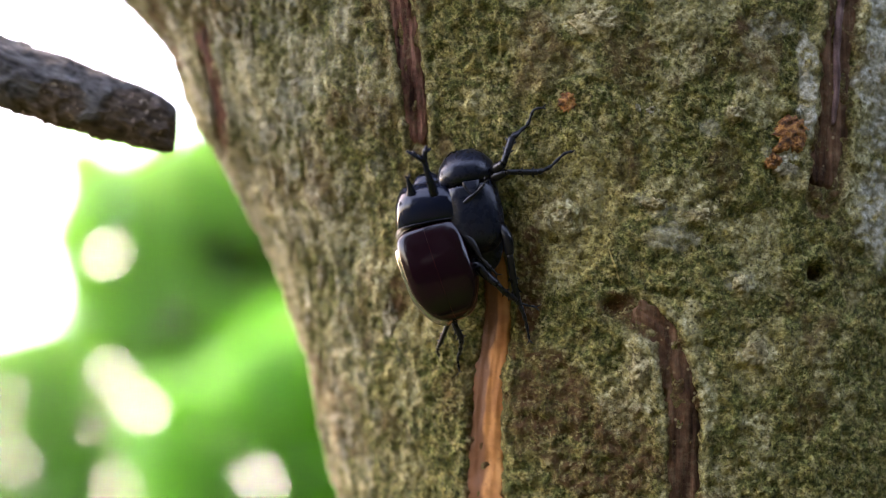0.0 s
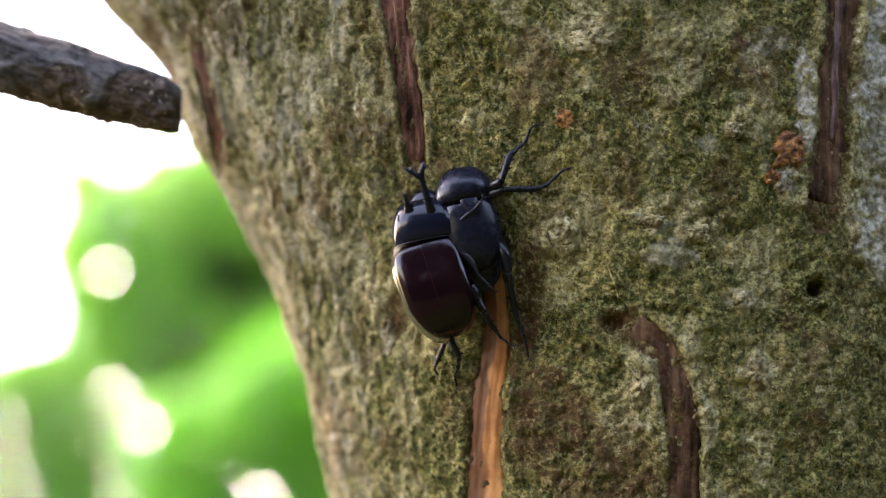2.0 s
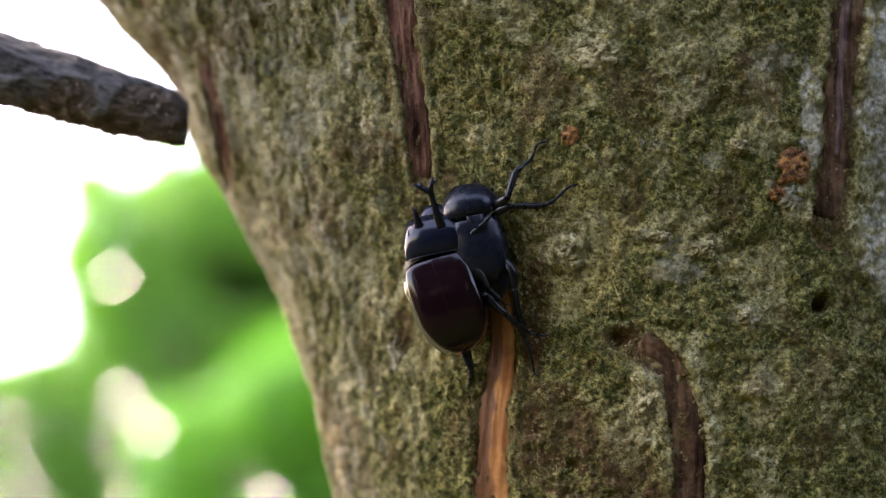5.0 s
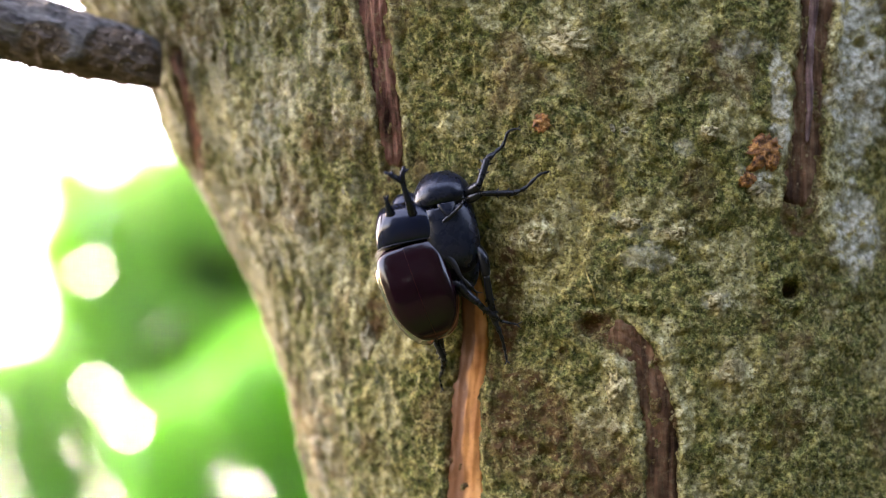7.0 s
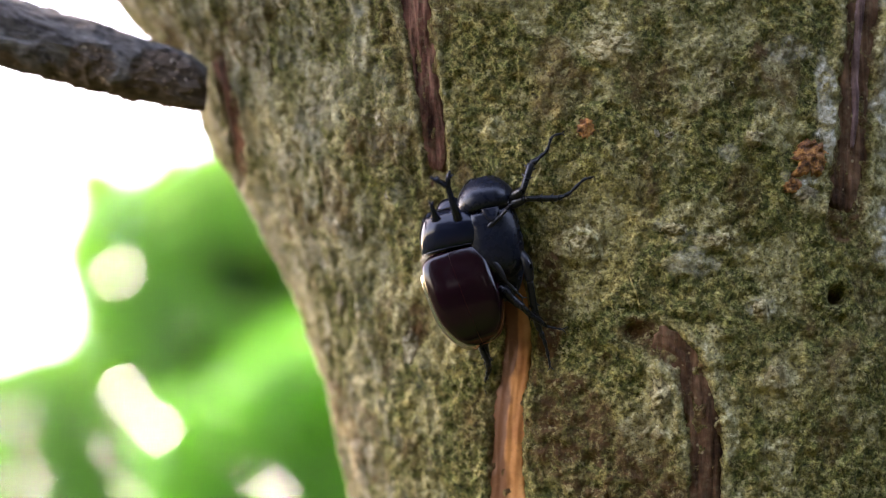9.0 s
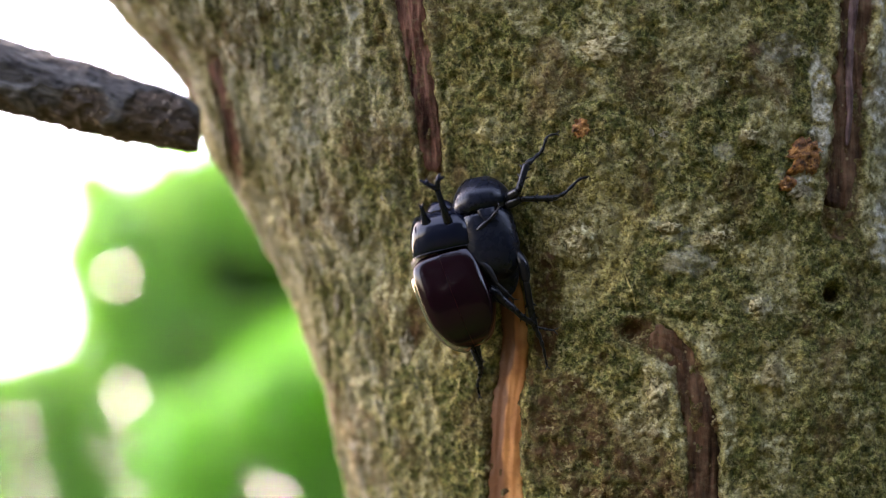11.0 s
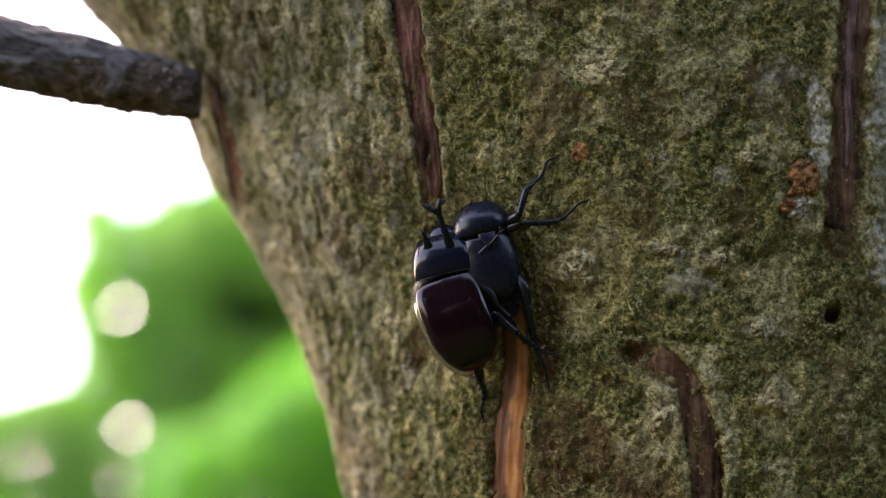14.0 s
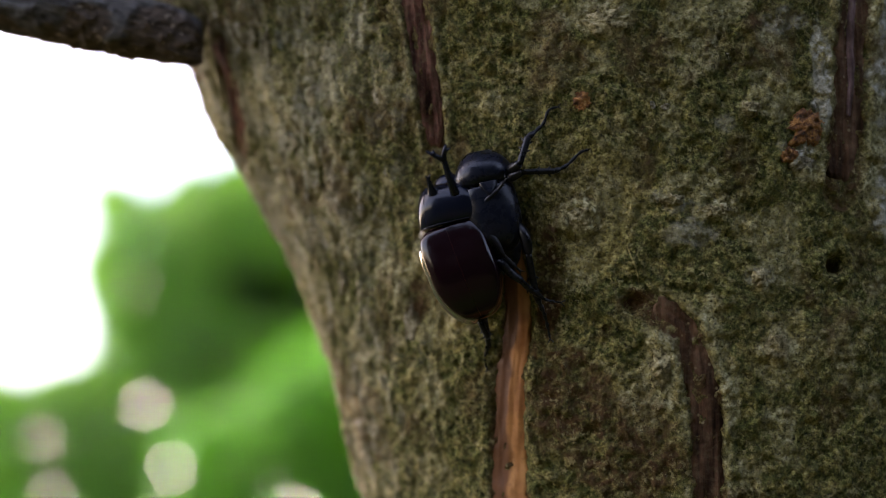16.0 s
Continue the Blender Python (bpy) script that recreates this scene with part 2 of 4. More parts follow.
def wood_material():
    k = Nodes("bare inner wood")
    lines = k.noise(330, 4, 0.5, k.stretched(1.0, 0.05, 1.0))
    c = k.ramp(lines, (0.3, (0.36, 0.130, 0.032)), (0.5, (0.44, 0.180, 0.050)), (0.7, (0.52, 0.24, 0.078)))
    c = k.mix(1.0, c, k.ramp(k.noise(150, 4, 0.6), (0.35, (0.72, 0.62, 0.55)), (0.6, (1.05, 1.05, 1.05))), "MULTIPLY")
    c = k.mix(k.mask("edge"), c, k.mix(lines, (0.055, 0.018, 0.006), (0.22, 0.075, 0.020)))
    c = k.mix(k.ramp(k.noise(900, 4), (0.56, 0.0), (0.7, 0.5)), c, (0.22, 0.085, 0.03))
    return k.done(c, 0.55, k.bump(lines, 0.5, 0.0006))


def rust_material():
    k = Nodes("orange resin crust")
    a = k.noise(520, 6, 0.68)
    c = k.ramp(a, (0.34, (0.035, 0.012, 0.004)), (0.48, (0.20, 0.072, 0.015)), (0.58, (0.42, 0.175, 0.038)), (0.70, (0.56, 0.31, 0.11)))
    return k.done(c, 0.75, k.bump(a, 1.0, 0.0016))


def dead_bark_material():
    k = Nodes("dead grey bark")
    along = k.stretched(0.35, 1.0, 1.0)
    fine = k.noise(700, 5, 0.65, along)
    mid = k.noise(170, 4, 0.6, along, 0.7)
    c = k.ramp(mid, (0.33, (0.050, 0.045, 0.042)), (0.5, (0.105, 0.097, 0.090)), (0.66, (0.185, 0.175, 0.162)))
    c = k.mix(0.9, c, k.ramp(fine, (0.3, 0.25), (0.5, 1.0), (0.7, 1.6)), "MULTIPLY")
    rot = k.mix(k.ramp(fine, (0.3, 0.0), (0.7, 1.0)), (0.026, 0.019, 0.014), (0.155, 0.112, 0.082))
    c = k.mix(k.mask("rot"), c, rot)
    chips = k.ramp(k.noise(520, 2, 0.5), (0.66, 0.0), (0.70, 0.9))
    c = k.mix(k.sum(chips, k.mask("rot"), "MULTIPLY"), c, (0.42, 0.33, 0.24))
    return k.done(c, 0.85, k.bump(fine, 1.0, 0.0012, k.bump(mid, 0.9, 0.003)), Specular_IOR_Level=0.12)


def chitin(name, color, deep, gloss, coat=0.0, shine=0.25):
    """Beetle armour: dark, glossy, finely pitted."""
    k = Nodes(name)
    a = k.noise(350, 4, 0.6)
    pits = k.noise(2600, 2, 0.5)
    c = k.mix(a, color, deep)
    r = k.ramp(a, (0.3, gloss * 0.8), (0.7, gloss * 1.35))
    return k.done(c, r, k.bump(pits, 0.10, 0.00010, k.bump(a, 0.05, 0.0004)), Coat_Weight=coat, Coat_Roughness=0.08, Specular_IOR_Level=shine)


def fuzz_material():
    k = Nodes("golden hair")
    a = k.noise(1500, 3, 0.6, k.stretched(1, 0.2, 1))
    return k.done(k.mix(a, (0.10, 0.075, 0.045), (0.52, 0.44, 0.30)), 0.6, k.bump(a, 0.6, 0.0004))


def leaf_material(name, low, high, glow):
    """Thin leaves that let light through."""
    k = Nodes(name)
    n = k.tree.nodes
    info = n.new("ShaderNodeNewGeometry")
    a = k.mix(info.outputs["Random Per Island"], low, high)
    c = k.mix(k.noise(30, 3), a, k.mix(0.5, a, high))
    k.done(c, 0.45, None)
    through_leaf = n.new("ShaderNodeBsdfTranslucent")
    k.put(through_leaf.inputs["Color"], k.mix(info.outputs["Random Per Island"], glow, tuple(v * 1.35 for v in glow)))
    both = n.new("ShaderNodeMixShader")
    both.inputs[0].default_value = 0.55
    k.tree.links.new(k.shader.outputs[0], both.inputs[1])
    k.tree.links.new(through_leaf.outputs[0], both.inputs[2])
    k.tree.links.new(both.outputs[0], n["Material Output"].inputs["Surface"])
    return k.material


def ground_material():
    k = Nodes("forest floor")
    a, b = k.noise(0.6, 5), k.noise(14, 6, 0.65)
    c = k.mix(k.ramp(a, (0.4, 0.0), (0.6, 1.0)), k.mix(b, (0.012, 0.009, 0.006), (0.040, 0.030, 0.018)), k.mix(b, (0.010, 0.017, 0.005), (0.032, 0.050, 0.014)))
    return k.done(c, 1.0, k.bump(b, 0.8, 0.03), Specular_IOR_Level=0.0)


PALE, LICHEN = pale_material(), lichen_material()
CRACK = scar_material("reddish crack", (0.030, 0.012, 0.007), (0.105, 0.042, 0.024), (0.18, 0.080, 0.048), 0.3)
GROOVE = scar_material("dark brown healed groove", (0.040, 0.018, 0.008), (0.098, 0.047, 0.023), (0.165, 0.086, 0.046), 0.3, 0.8)
SEAM = scar_material("pinkish seam", (0.060, 0.032, 0.028), (0.165, 0.098, 0.086), (0.27, 0.175, 0.155), 0.15)
BARK, SCAR, WOOD, RUST, DEAD = bark_material(), scar_material(), wood_material(), rust_material(), dead_bark_material()
# Blue of the reflected sky is put into this base colour.
BLACK = chitin("black armour tinted with sky blue", (0.004, 0.0055, 0.012), (0.007, 0.009, 0.017), 0.15, shine=0.26)
WINE = chitin("dark red wing case", (0.0095, 0.0017, 0.0034), (0.0050, 0.0015, 0.0028), 0.14, shine=0.34)
# Here too the bluish base colour stands for sky sheen.
UMBER = chitin("dull brown-black armour tinted with sky blue", (0.004, 0.0055, 0.011), (0.007, 0.009, 0.016), 0.26, shine=0.27)
LEG = chitin("black leg", (0.003, 0.0035, 0.005), (0.006, 0.006, 0.008), 0.28, shine=0.3)
# Gloss and IOR raised so the rim shows the sky as a highlight.
MARGIN = chitin("black rim glossed for a sky highlight", (0.010, 0.009, 0.010), (0.014, 0.012, 0.014), 0.12, coat=1.0, shine=1.0)
MARGIN.node_tree.nodes["Principled BSDF"].inputs["IOR"].default_value = 2.2
MARGIN.node_tree.nodes["Principled BSDF"].inputs["Coat IOR"].default_value = 2.2
BELLY = chitin("amber belly", (0.30, 0.10, 0.028), (0.16, 0.05, 0.016), 0.45)
FUZZ, FLOOR = fuzz_material(), ground_material()


# Leaves of the unseen light blockers, darkened so they bounce almost no light.
def blocker_leaf_material():
    k = Nodes("near-black leaf of the light blockers")
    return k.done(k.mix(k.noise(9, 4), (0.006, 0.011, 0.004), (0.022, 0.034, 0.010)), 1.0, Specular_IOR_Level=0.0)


LEAF_BLOCKER = blocker_leaf_material()
LEAF_BRIGHT = leaf_material("fresh green leaf", (0.06, 0.20, 0.012), (0.10, 0.30, 0.02), (0.115, 0.50, 0.012))
LEAF_MID = leaf_material("green leaf", (0.09, 0.22, 0.035), (0.15, 0.32, 0.055), (0.21, 0.56, 0.045))
# Gloss raised far past a leaf's so the added leaves flash the sun.
LEAF_GLINT = leaf_material("mirror-glossy leaf for added glints", (0.06, 0.20, 0.03), (0.10, 0.30, 0.05), (0.12, 0.45, 0.03))
LEAF_GLINT.node_tree.nodes["Mix Shader"].inputs[0].default_value = 0.1
for _key, _value in (("Roughness", 0.12), ("Specular IOR Level", 1.0), ("Coat Weight", 1.0), ("Coat Roughness", 0.08), ("Coat IOR", 2.0)):
    LEAF_GLINT.node_tree.nodes["Principled BSDF"].inputs[_key].default_value = _value
# Darker copy of the green leaf: shade is put into its colour.
LEAF_SHADED = leaf_material("shade-darkened green leaf", (0.015, 0.05, 0.012), (0.03, 0.09, 0.018), (0.03, 0.15, 0.014))

# ---- ground ----
def ground():
    n = 60
    xs = np.concatenate([-np.geomspace(900, 0.4, n // 2), np.geomspace(0.4, 900, n // 2)])
    gx, gy = np.meshgrid(xs, xs)
    p = np.stack([gx.ravel(), gy.ravel(), np.zeros(gx.size)], -1)
    p[:, 2] = rough(p, (3.0, 3.0, 1.0), 5) * 0.10 * np.clip(12 / (1 + np.hypot(p[:, 0], p[:, 1])), 0.05, 1) - 0.03
    ob = new("ground", mesh_of("ground", p, grid_faces(n, n), FLOOR))
    tagged(ob, "bare forest floor with patches of low grass", "ground", kind="structure")


ground()

# ---- the tree: marks on its bark, as (x, u) in millimetres ----
SCAR_TOP = ((-21.0, 110.0), (-16.3, 85.6), (-13.6, 71.3), (-11.2, 55.3), (-9.1, 39.1), (-7.9, 23.0))
SCAR_RIGHT = ((119.2, 110.0), (117.1, 86.9), (115.5, 68.7), (112.8, 50.5), (111.9, 32.6), (109.2, 10.0))
SCAR_LOW = ((52.6, -22.4), (57.4, -25.0), (62.2, -30.0), (65.6, -39.0), (67.9, -49.5), (68.1, -66.0), (68.9, -89.2), (70.0, -115.0))
SEAM_LINE = ((118.0, 105.0), (116.2, 84.0), (114.0, 66.0), (113.0, 52.0), (112.6, 40.0), (111.6, 30.0))
SCAR_LEFT = ((-77.6, 62.0), (-75.0, 54.0), (-72.9, 47.5), (-70.6, 37.0), (-68.4, 24.0))
EDGE_CRACK = ((-94.6, 70.0), (-93.0, 67.0), (-89.4, 61.0), (-85.9, 53.5), (-83.0, 47.0))
BARE = ((12.6, 0.0), (14.4, -14.0), (14.6, -29.1), (12.9, -42.2), (11.7, -57.1), (11.6, -72.3), (12.0, -92.0), (12.6, -115.0))
STRIPS = {  # line, half width at its start and end, depth of the bed
    "top": (SCAR_TOP, 4.6, 3.0, 0.7), "right": (SCAR_RIGHT, 4.4, 5.6, 0.6), "low": (SCAR_LOW, 4.4, 4.6, 0.6),
    "left": (SCAR_LEFT, 2.5, 2.1, 1.2), "bare": (BARE, 3.4, 6.2, 1.3)}
FLAKES = ((-60.3, 55.9, 2.1, 8.2), (-40.7, 52.2, 2.5, 3.7), (-45.4, 43.7, 2.1, 2.5), (-53.1, 28.6, 2.2, 3.4), (-31.1, 9.1, 1.5, 6.1), (-22.4, 18.0, 1.5, 3.1), (-46.6, 2.4, 2.2, 7.3),
          (-34.6, -38.6, 1.2, 9.6), (-30.5, -62.5, 3.6, 7.9), (-54.8, 75.4, 3.4, 2.3), (-16.8, -27.0, 2.6, 6.0), (-37.8, -14.0, 1.2, 4.5), (-24.6, 40.1, 1.9, 2.3))
LICHENS = ((40.7, 59.6, 7.7, 6.4), (71.8, 4.9, 5.7, 3.2), (33.6, 4.6, 5.8, 5.4), (88.7, -33.7, 4.2, 4.8), (62.2, -1.4, 8.8, 1.8), (81.7, 33.5, 3.2, 2.2),
           (75.3, -46.4, 2.4, 11.0), (69.4, -27.3, 2.4, 6.4), (99.0, 15.1, 4.2, 2.3), (84.7, -14.5, 2.2, 3.5), (55.9, -38.5, 5.4, 10.5), (87.5, 52.8, 4.8, 3.9),
           (121.6, 46.0, 2.4, 28.0), (118.5, 12.0, 4.5, 9.0))
DEEP = ((66.0, 52.0, 5.0, 14.0), (30.0, 70.0, 5.0, 5.0), (73.0, 69.0, 4.0, 4.0), (81.0, 43.0, 9.0, 5.0), (88.0, 16.0, 10.0, 5.0), (56.0, -7.0, 8.0, 7.0), (64.0, -12.0, 9.0, 5.0),
        (77.0, -42.0, 3.6, 17.0), (40.0, -13.0, 4.5, 2.6), (75.0, -22.0, 3.5, 5.0), (100.0, 45.0, 6.0, 8.0), (98.0, 66.0, 8.0, 7.0), (57.0, -31.0, 5.0, 3.0),
        (46.0, 41.0, 7.0, 2.2), (86.0, 2.0, 10.0, 4.0))
SPECKLED = ((62.0, 6.5, 8.0, 2.2), (66.0, -1.0, 9.0, 5.0), (75.0, 30.0, 4.0, 2.6), (93.0, 59.0, 6.0, 5.0), (97.0, 18.5, 4.2, 3.0), (57.0, 9.0, 4.0, 3.0), (84.0, -14.0, 4.0, 3.0))
HOLE, KNOT, RING = (106.7, -11.5), (47.8, -21.2), (33.4, 3.4)


def along(line, x, u):
    """How far (x, u) lies from the line, with its sign to the right, and how far along the line (0 to 1)."""
    p = curve_points(line, 60)
    best, side, where = np.full(len(x), 1e9), np.zeros(len(x)), np.zeros(len(x))
    for i in range(len(p) - 1):
        a, d = p[i], p[i + 1] - p[i]
        t = np.clip(((x - a[0]) * d[0] + (u - a[1]) * d[1]) / (d @ d), 0, 1)
        ex, eu = x - a[0] - t * d[0], u - a[1] - t * d[1]
        r = np.hypot(ex, eu)
        m = r < best
        best = np.where(m, r, best)
        side = np.where(m, np.sign(ex * -d[1] + eu * d[0]) * -1, side)
        where = np.where(m, (i + t) / (len(p) - 1), where)
    return best * side, where


def spot_mask(x, u, cx, cu, rx, ru, p, seed, fray=0.35):
    """A ragged patch round (cx, cu)."""
    r = np.hypot((x - cx) / rx, (u - cu) / ru) + rough(p, (5.0, 5.0, 5.0), seed) * 2 * fray
    return 1 - step(0.75, 1.1, r)


def bark_relief(p):
    """Relief of the bark in millimetres, and its masks, at places p (x, u, n)."""
    x, u = p[:, 0], p[:, 1]
    left = 1 - step(-40, 0, x)
    h = rough(p, (45, 70, 45), 1) * 4.0 + rough(p, (14, 22, 14), 2) * 1.6
    plates = rough(p, (5.5, 15, 5.5), 3, 3)
    h += plates * (0.8 + 1.4 * left)
    h += np.abs(rough(p, (9, 30, 9), 4)) * -1.4 * left
    crumbs = rough(p, (2.4, 3.0, 2.4), 6, 3)
    pits = np.abs(rough(p, (3.2, 4.2, 3.2), 7, 3))
    h += rough(p, (4.2, 3.0, 4.2), 5, 3) * 0.9 * (1 - left) + crumbs * (1.7 - 0.9 * left) + np.minimum(pits, 0.2) * (2.0 + 1.2 * left) + rough(p, (1.4, 1.7, 1.4), 8, 2) * 0.9 - 0.25
    flake = rough(p, (9, 13, 9), 9, 3)
    h += step(0.06, 0.12, flake) * 0.45
    moss = step(-0.10, 0.14, rough(p, (18, 26, 18), 11) + 0.02) * 0.36
    moss = np.clip(moss * (0.3 + 0.7 * step(-60, 10, x)) + 0.26 * step(20, 90, x) * step(-0.2, 0.2, rough(p, (16, 22, 16), 12)), 0, 1)
    pale = np.clip(step(0.08, 0.20, rough(p, (10, 12, 10), 13)) * 0.75 + step(0.06, 0.12, flake) * 0.55 * left, 0, 1)
    pale = np.maximum(pale, 0.55 * step(0.0, 0.25, rough(p, (5, 13, 5), 14)) * left)
    stain = step(0.06, 0.22, rough(p, (13, 17, 13), 15)) * 0.6
    grey = 0.34 * (1 - step(-62, -2, x)) * step(-0.05, 0.12, rough(p, (4.5, 17, 4.5), 16))
    slab = rough(p, (5.0, 20, 5.0), 17, 3)
    h += step(0.03, 0.07, slab) * 0.55 * left
    grey = np.maximum(grey, step(0.15, 0.20, slab) * 0.5 * left)
    deep = step(0.14, 0.26, rough(p, (11, 14, 11), 18)) * step(15, 55, x) * 0.35 + step(0.16, 0.26, rough(p, (6, 19, 6), 19)) * 0.45 * left
    for n, (line, w0, w1, deep) in enumerate(STRIPS.values()):
        d, t = along(line, x, u)
        w = (w0 + (w1 - w0) * t) * (1 + 0.25 * rough(p, (6, 9, 6), 30 + n))
        h -= deep * (1 - step(w * 0.75, w * 1.05, np.abs(d)))
        lip = step(w * 0.95, w * 1.2, np.abs(d)) * (1 - step(w * 1.3, w * 2.0, np.abs(d)))
        lip = lip * step(0.004, 0.02, t) * (1 - step(0.98, 0.996, t))
        h += lip * (0.9 if n < 3 else 0.5) * (0.5 + 1.6 * np.clip(rough(p, (7, 7, 7), 36 + n) + 0.3, 0, 1))
        moss *= 1 - 0.5 * lip
        pale = np.maximum(pale, lip * (0.75 if n < 3 else 0.25))
        stain = np.maximum(stain, 0.9 * (1 - step(w * 0.9, w * 1.15, np.abs(d))))
    r = np.hypot(x - HOLE[0], u - HOLE[1]) * (1 + 0.25 * rough(p, (3, 3, 3), 40))
    h -= 4.2 * (1 - step(1.2, 3.4, r)) - 0.9 * np.exp(-((r - 4.8) / 1.3) ** 2)
    stain = np.maximum(stain, 0.7 * (1 - step(1.6, 2.8, r)))
    moss = np.maximum(moss, np.exp(-((r - 4.6) / 1.6) ** 2))
    deep = np.maximum(deep, 1 - step(3.0, 5.0, r))
    r = np.hypot(x - RING[0], u - RING[1]) * (1 + 0.3 * rough(p, (4, 4, 4), 41))
    h += 1.1 * np.exp(-((r - 3.8) / 1.1) ** 2) + 0.6 * np.exp(-(r / 1.5) ** 2) - 0.5 * np.exp(-((r - 6.4) / 0.9) ** 2)
    pale = np.maximum(pale, 1 - step(4.2, 6.0, r))
    stain = np.maximum(stain, 0.5 * np.exp(-((r - 2.2) / 0.7) ** 2) + 0.5 * np.exp(-((r - 6.4) / 0.9) ** 2))
    moss *= step(4.0, 7.0, r)
    r = np.hypot(x - KNOT[0], u - KNOT[1]) * (1 + 0.5 * rough(p, (3, 3, 3), 42))
    h -= 2.4 * (1 - step(1.0, 4.2, r))
    stain = np.maximum(stain, 1 - step(3.4, 5.6, r))
    deep = np.maximum(deep, 0.8 * (1 - step(2.0, 4.6, r)))
    r = np.hypot(x - 40.3, u + 28.3) * (1 + 0.5 * rough(p, (2, 2, 2), 43))
    h -= 1.3 * (1 - step(0.5, 1.6, r))
    stain = np.maximum(stain, 1 - step(0.9, 1.9, r))
    for cx, cu, rx, ru, s in ((24.0, -17.0, 4.2, 19.0, 50), (31.0, -50.0, 15.0, 19.0, 51), (-14.0, -20.0, 4.0, 6.5, 52), (47.0, -66.0, 20.0, 12.0, 53), (86.0, 58.5, 4.6, 3.4, 58), (38.5, 62.0, 2.6, 2.0, 59)):
        k = spot_mask(x, u, cx, cu, rx, ru, p, s)
        stain = np.maximum(stain, k * (1.0 if s == 50 else 0.85))
        moss = moss * (1 - 0.8 * k)
        pale = pale * (1 - 0.8 * k)
        h -= k * (0.4 if s in (50, 52) else 0.1)
    for s, (cx, cu, rx, ru) in enumerate(LICHENS):
        k = spot_mask(x, u, cx, cu, rx * 1.15, ru * 1.15, p, 200 + s, 0.55)
        pale = np.maximum(pale, k)
        moss *= 1 - 0.6 * k
        h += k * 0.35
    for cx, cu, rx, ru, s in ((128.5, 50.0, 9.5, 27.0, 62), (103.6, 42.0, 2.6, 18.0, 63), (128.0, 6.0, 8.5, 15.0, 64), (96.0, 22.0, 5.0, 3.0, 65)):
        grey = np.maximum(grey, spot_mask(x, u, cx, cu, rx, ru, p, s, 0.5))
    for s, (cx, cu, rx, ru) in enumerate(SPECKLED):
        grey = np.maximum(grey, 0.36 * spot_mask(x, u, cx, cu, rx, ru, p, 260 + s, 0.6))
    for s, (cx, cu, rx, ru) in enumerate(DEEP):
        deep = np.maximum(deep, 0.8 * spot_mask(x, u, cx, cu, rx, ru, p, 230 + s, 0.6))
    deep = deep * (1 - 0.8 * pale) * (1 - 0.8 * grey)
    for cx, cu, rx, ru, s in ((36.0, 12.0, 19.0, 24.0, 280), (24.0, 48.0, 10.0, 14.0, 281), (50.0, -48.0, 9.0, 12.0, 282), (92.0, -36.0, 12.0, 12.0, 283)):
        k = spot_mask(x, u, cx, cu, rx, ru, p, s, 0.5)
        moss *= 1 - 0.6 * k
        deep *= 1 - 0.6 * k
        pale = np.maximum(pale, 0.45 * k * step(-0.15, 0.15, rough(p, (5, 6, 5), s)))
    for cx, cu, rx, ru, s in ((24.5, -20.0, 4.4, 20.0, 290), (47.8, -21.2, 4.6, 4.4, 291), (-14.0, -20.0, 2.2, 5.0, 292)):
        k = spot_mask(x, u, cx, cu, rx, ru, p, s, 0.6) * step(-0.2, 0.1, rough(p, (2.2, 9, 2.2), s + 5))
        deep, stain = np.maximum(deep, 0.75 * k), np.maximum(stain, k)
        pale *= 1 - k
    for cx, cu, rx, ru, s in ((28.0, 72.0, 8.0, 14.0, 70), (88.0, 40.0, 12.0, 22.0, 71), (40.0, 26.0, 12.0, 5.0, 72), (76.0, -70.0, 3.0, 30.0, 73), (74.0, -25.0, 5.0, 9.0, 78), (78.0, 22.0, 18.0, 9.0, 79), (62.0, 62.0, 10.0, 12.0, 80), (-16.0, 78.0, 3.0, 22.0, 75), (80.0, 15.0, 14.0, 10.0, 76), (-30.0, 8.0, 4.0, 24.0, 77)):
        moss = np.maximum(moss, 0.75 * spot_mask(x, u, cx, cu, rx, ru, p, s, 0.55) * (1 - 0.7 * pale))
    return h, {"moss": moss * (1 - pale * 0.5), "pale": pale, "stain": np.clip(stain, 0, 1), "grey": grey, "deep": np.clip(deep, 0, 1), "side": left}


def full_ring(u, angle):
    c, a, b = ring(u)
    deep = np.where(np.cos(angle) > 0, b, 150.0)
    return np.stack([c + a * np.sin(angle), u, deep * np.cos(angle) + 12.0 - b], -1), np.stack([np.sin(angle) * deep, 0 * u, np.cos(angle) * a], -1)


def trunk(tree, base):
    near = np.radians(np.arange(-104, 58, 0.31))
    far = np.radians(np.linspace(58, 256, 46)[:-1])
    angles = np.concatenate([near, far])
    us = np.concatenate([-np.geomspace(1720, 118, 46)[:-1], np.arange(-118, 122, 0.72), np.geomspace(122, 900, 30)])
    gu, ga = np.meshgrid(us, angles, indexing="ij")
    p, out = full_ring(gu.ravel(), ga.ravel())
    out /= np.linalg.norm(out, axis=1, keepdims=True)
    h, masks = bark_relief(p)
    verts = (p + out * h[:, None]) * 0.001
    me = mesh_of("trunk", verts, grid_faces(len(us), len(angles), True), BARK, True, masks)
    return piece("trunk", me, tree, "mottled olive-brown bark with moss and pale lichen", base.inverted() @ TREE)


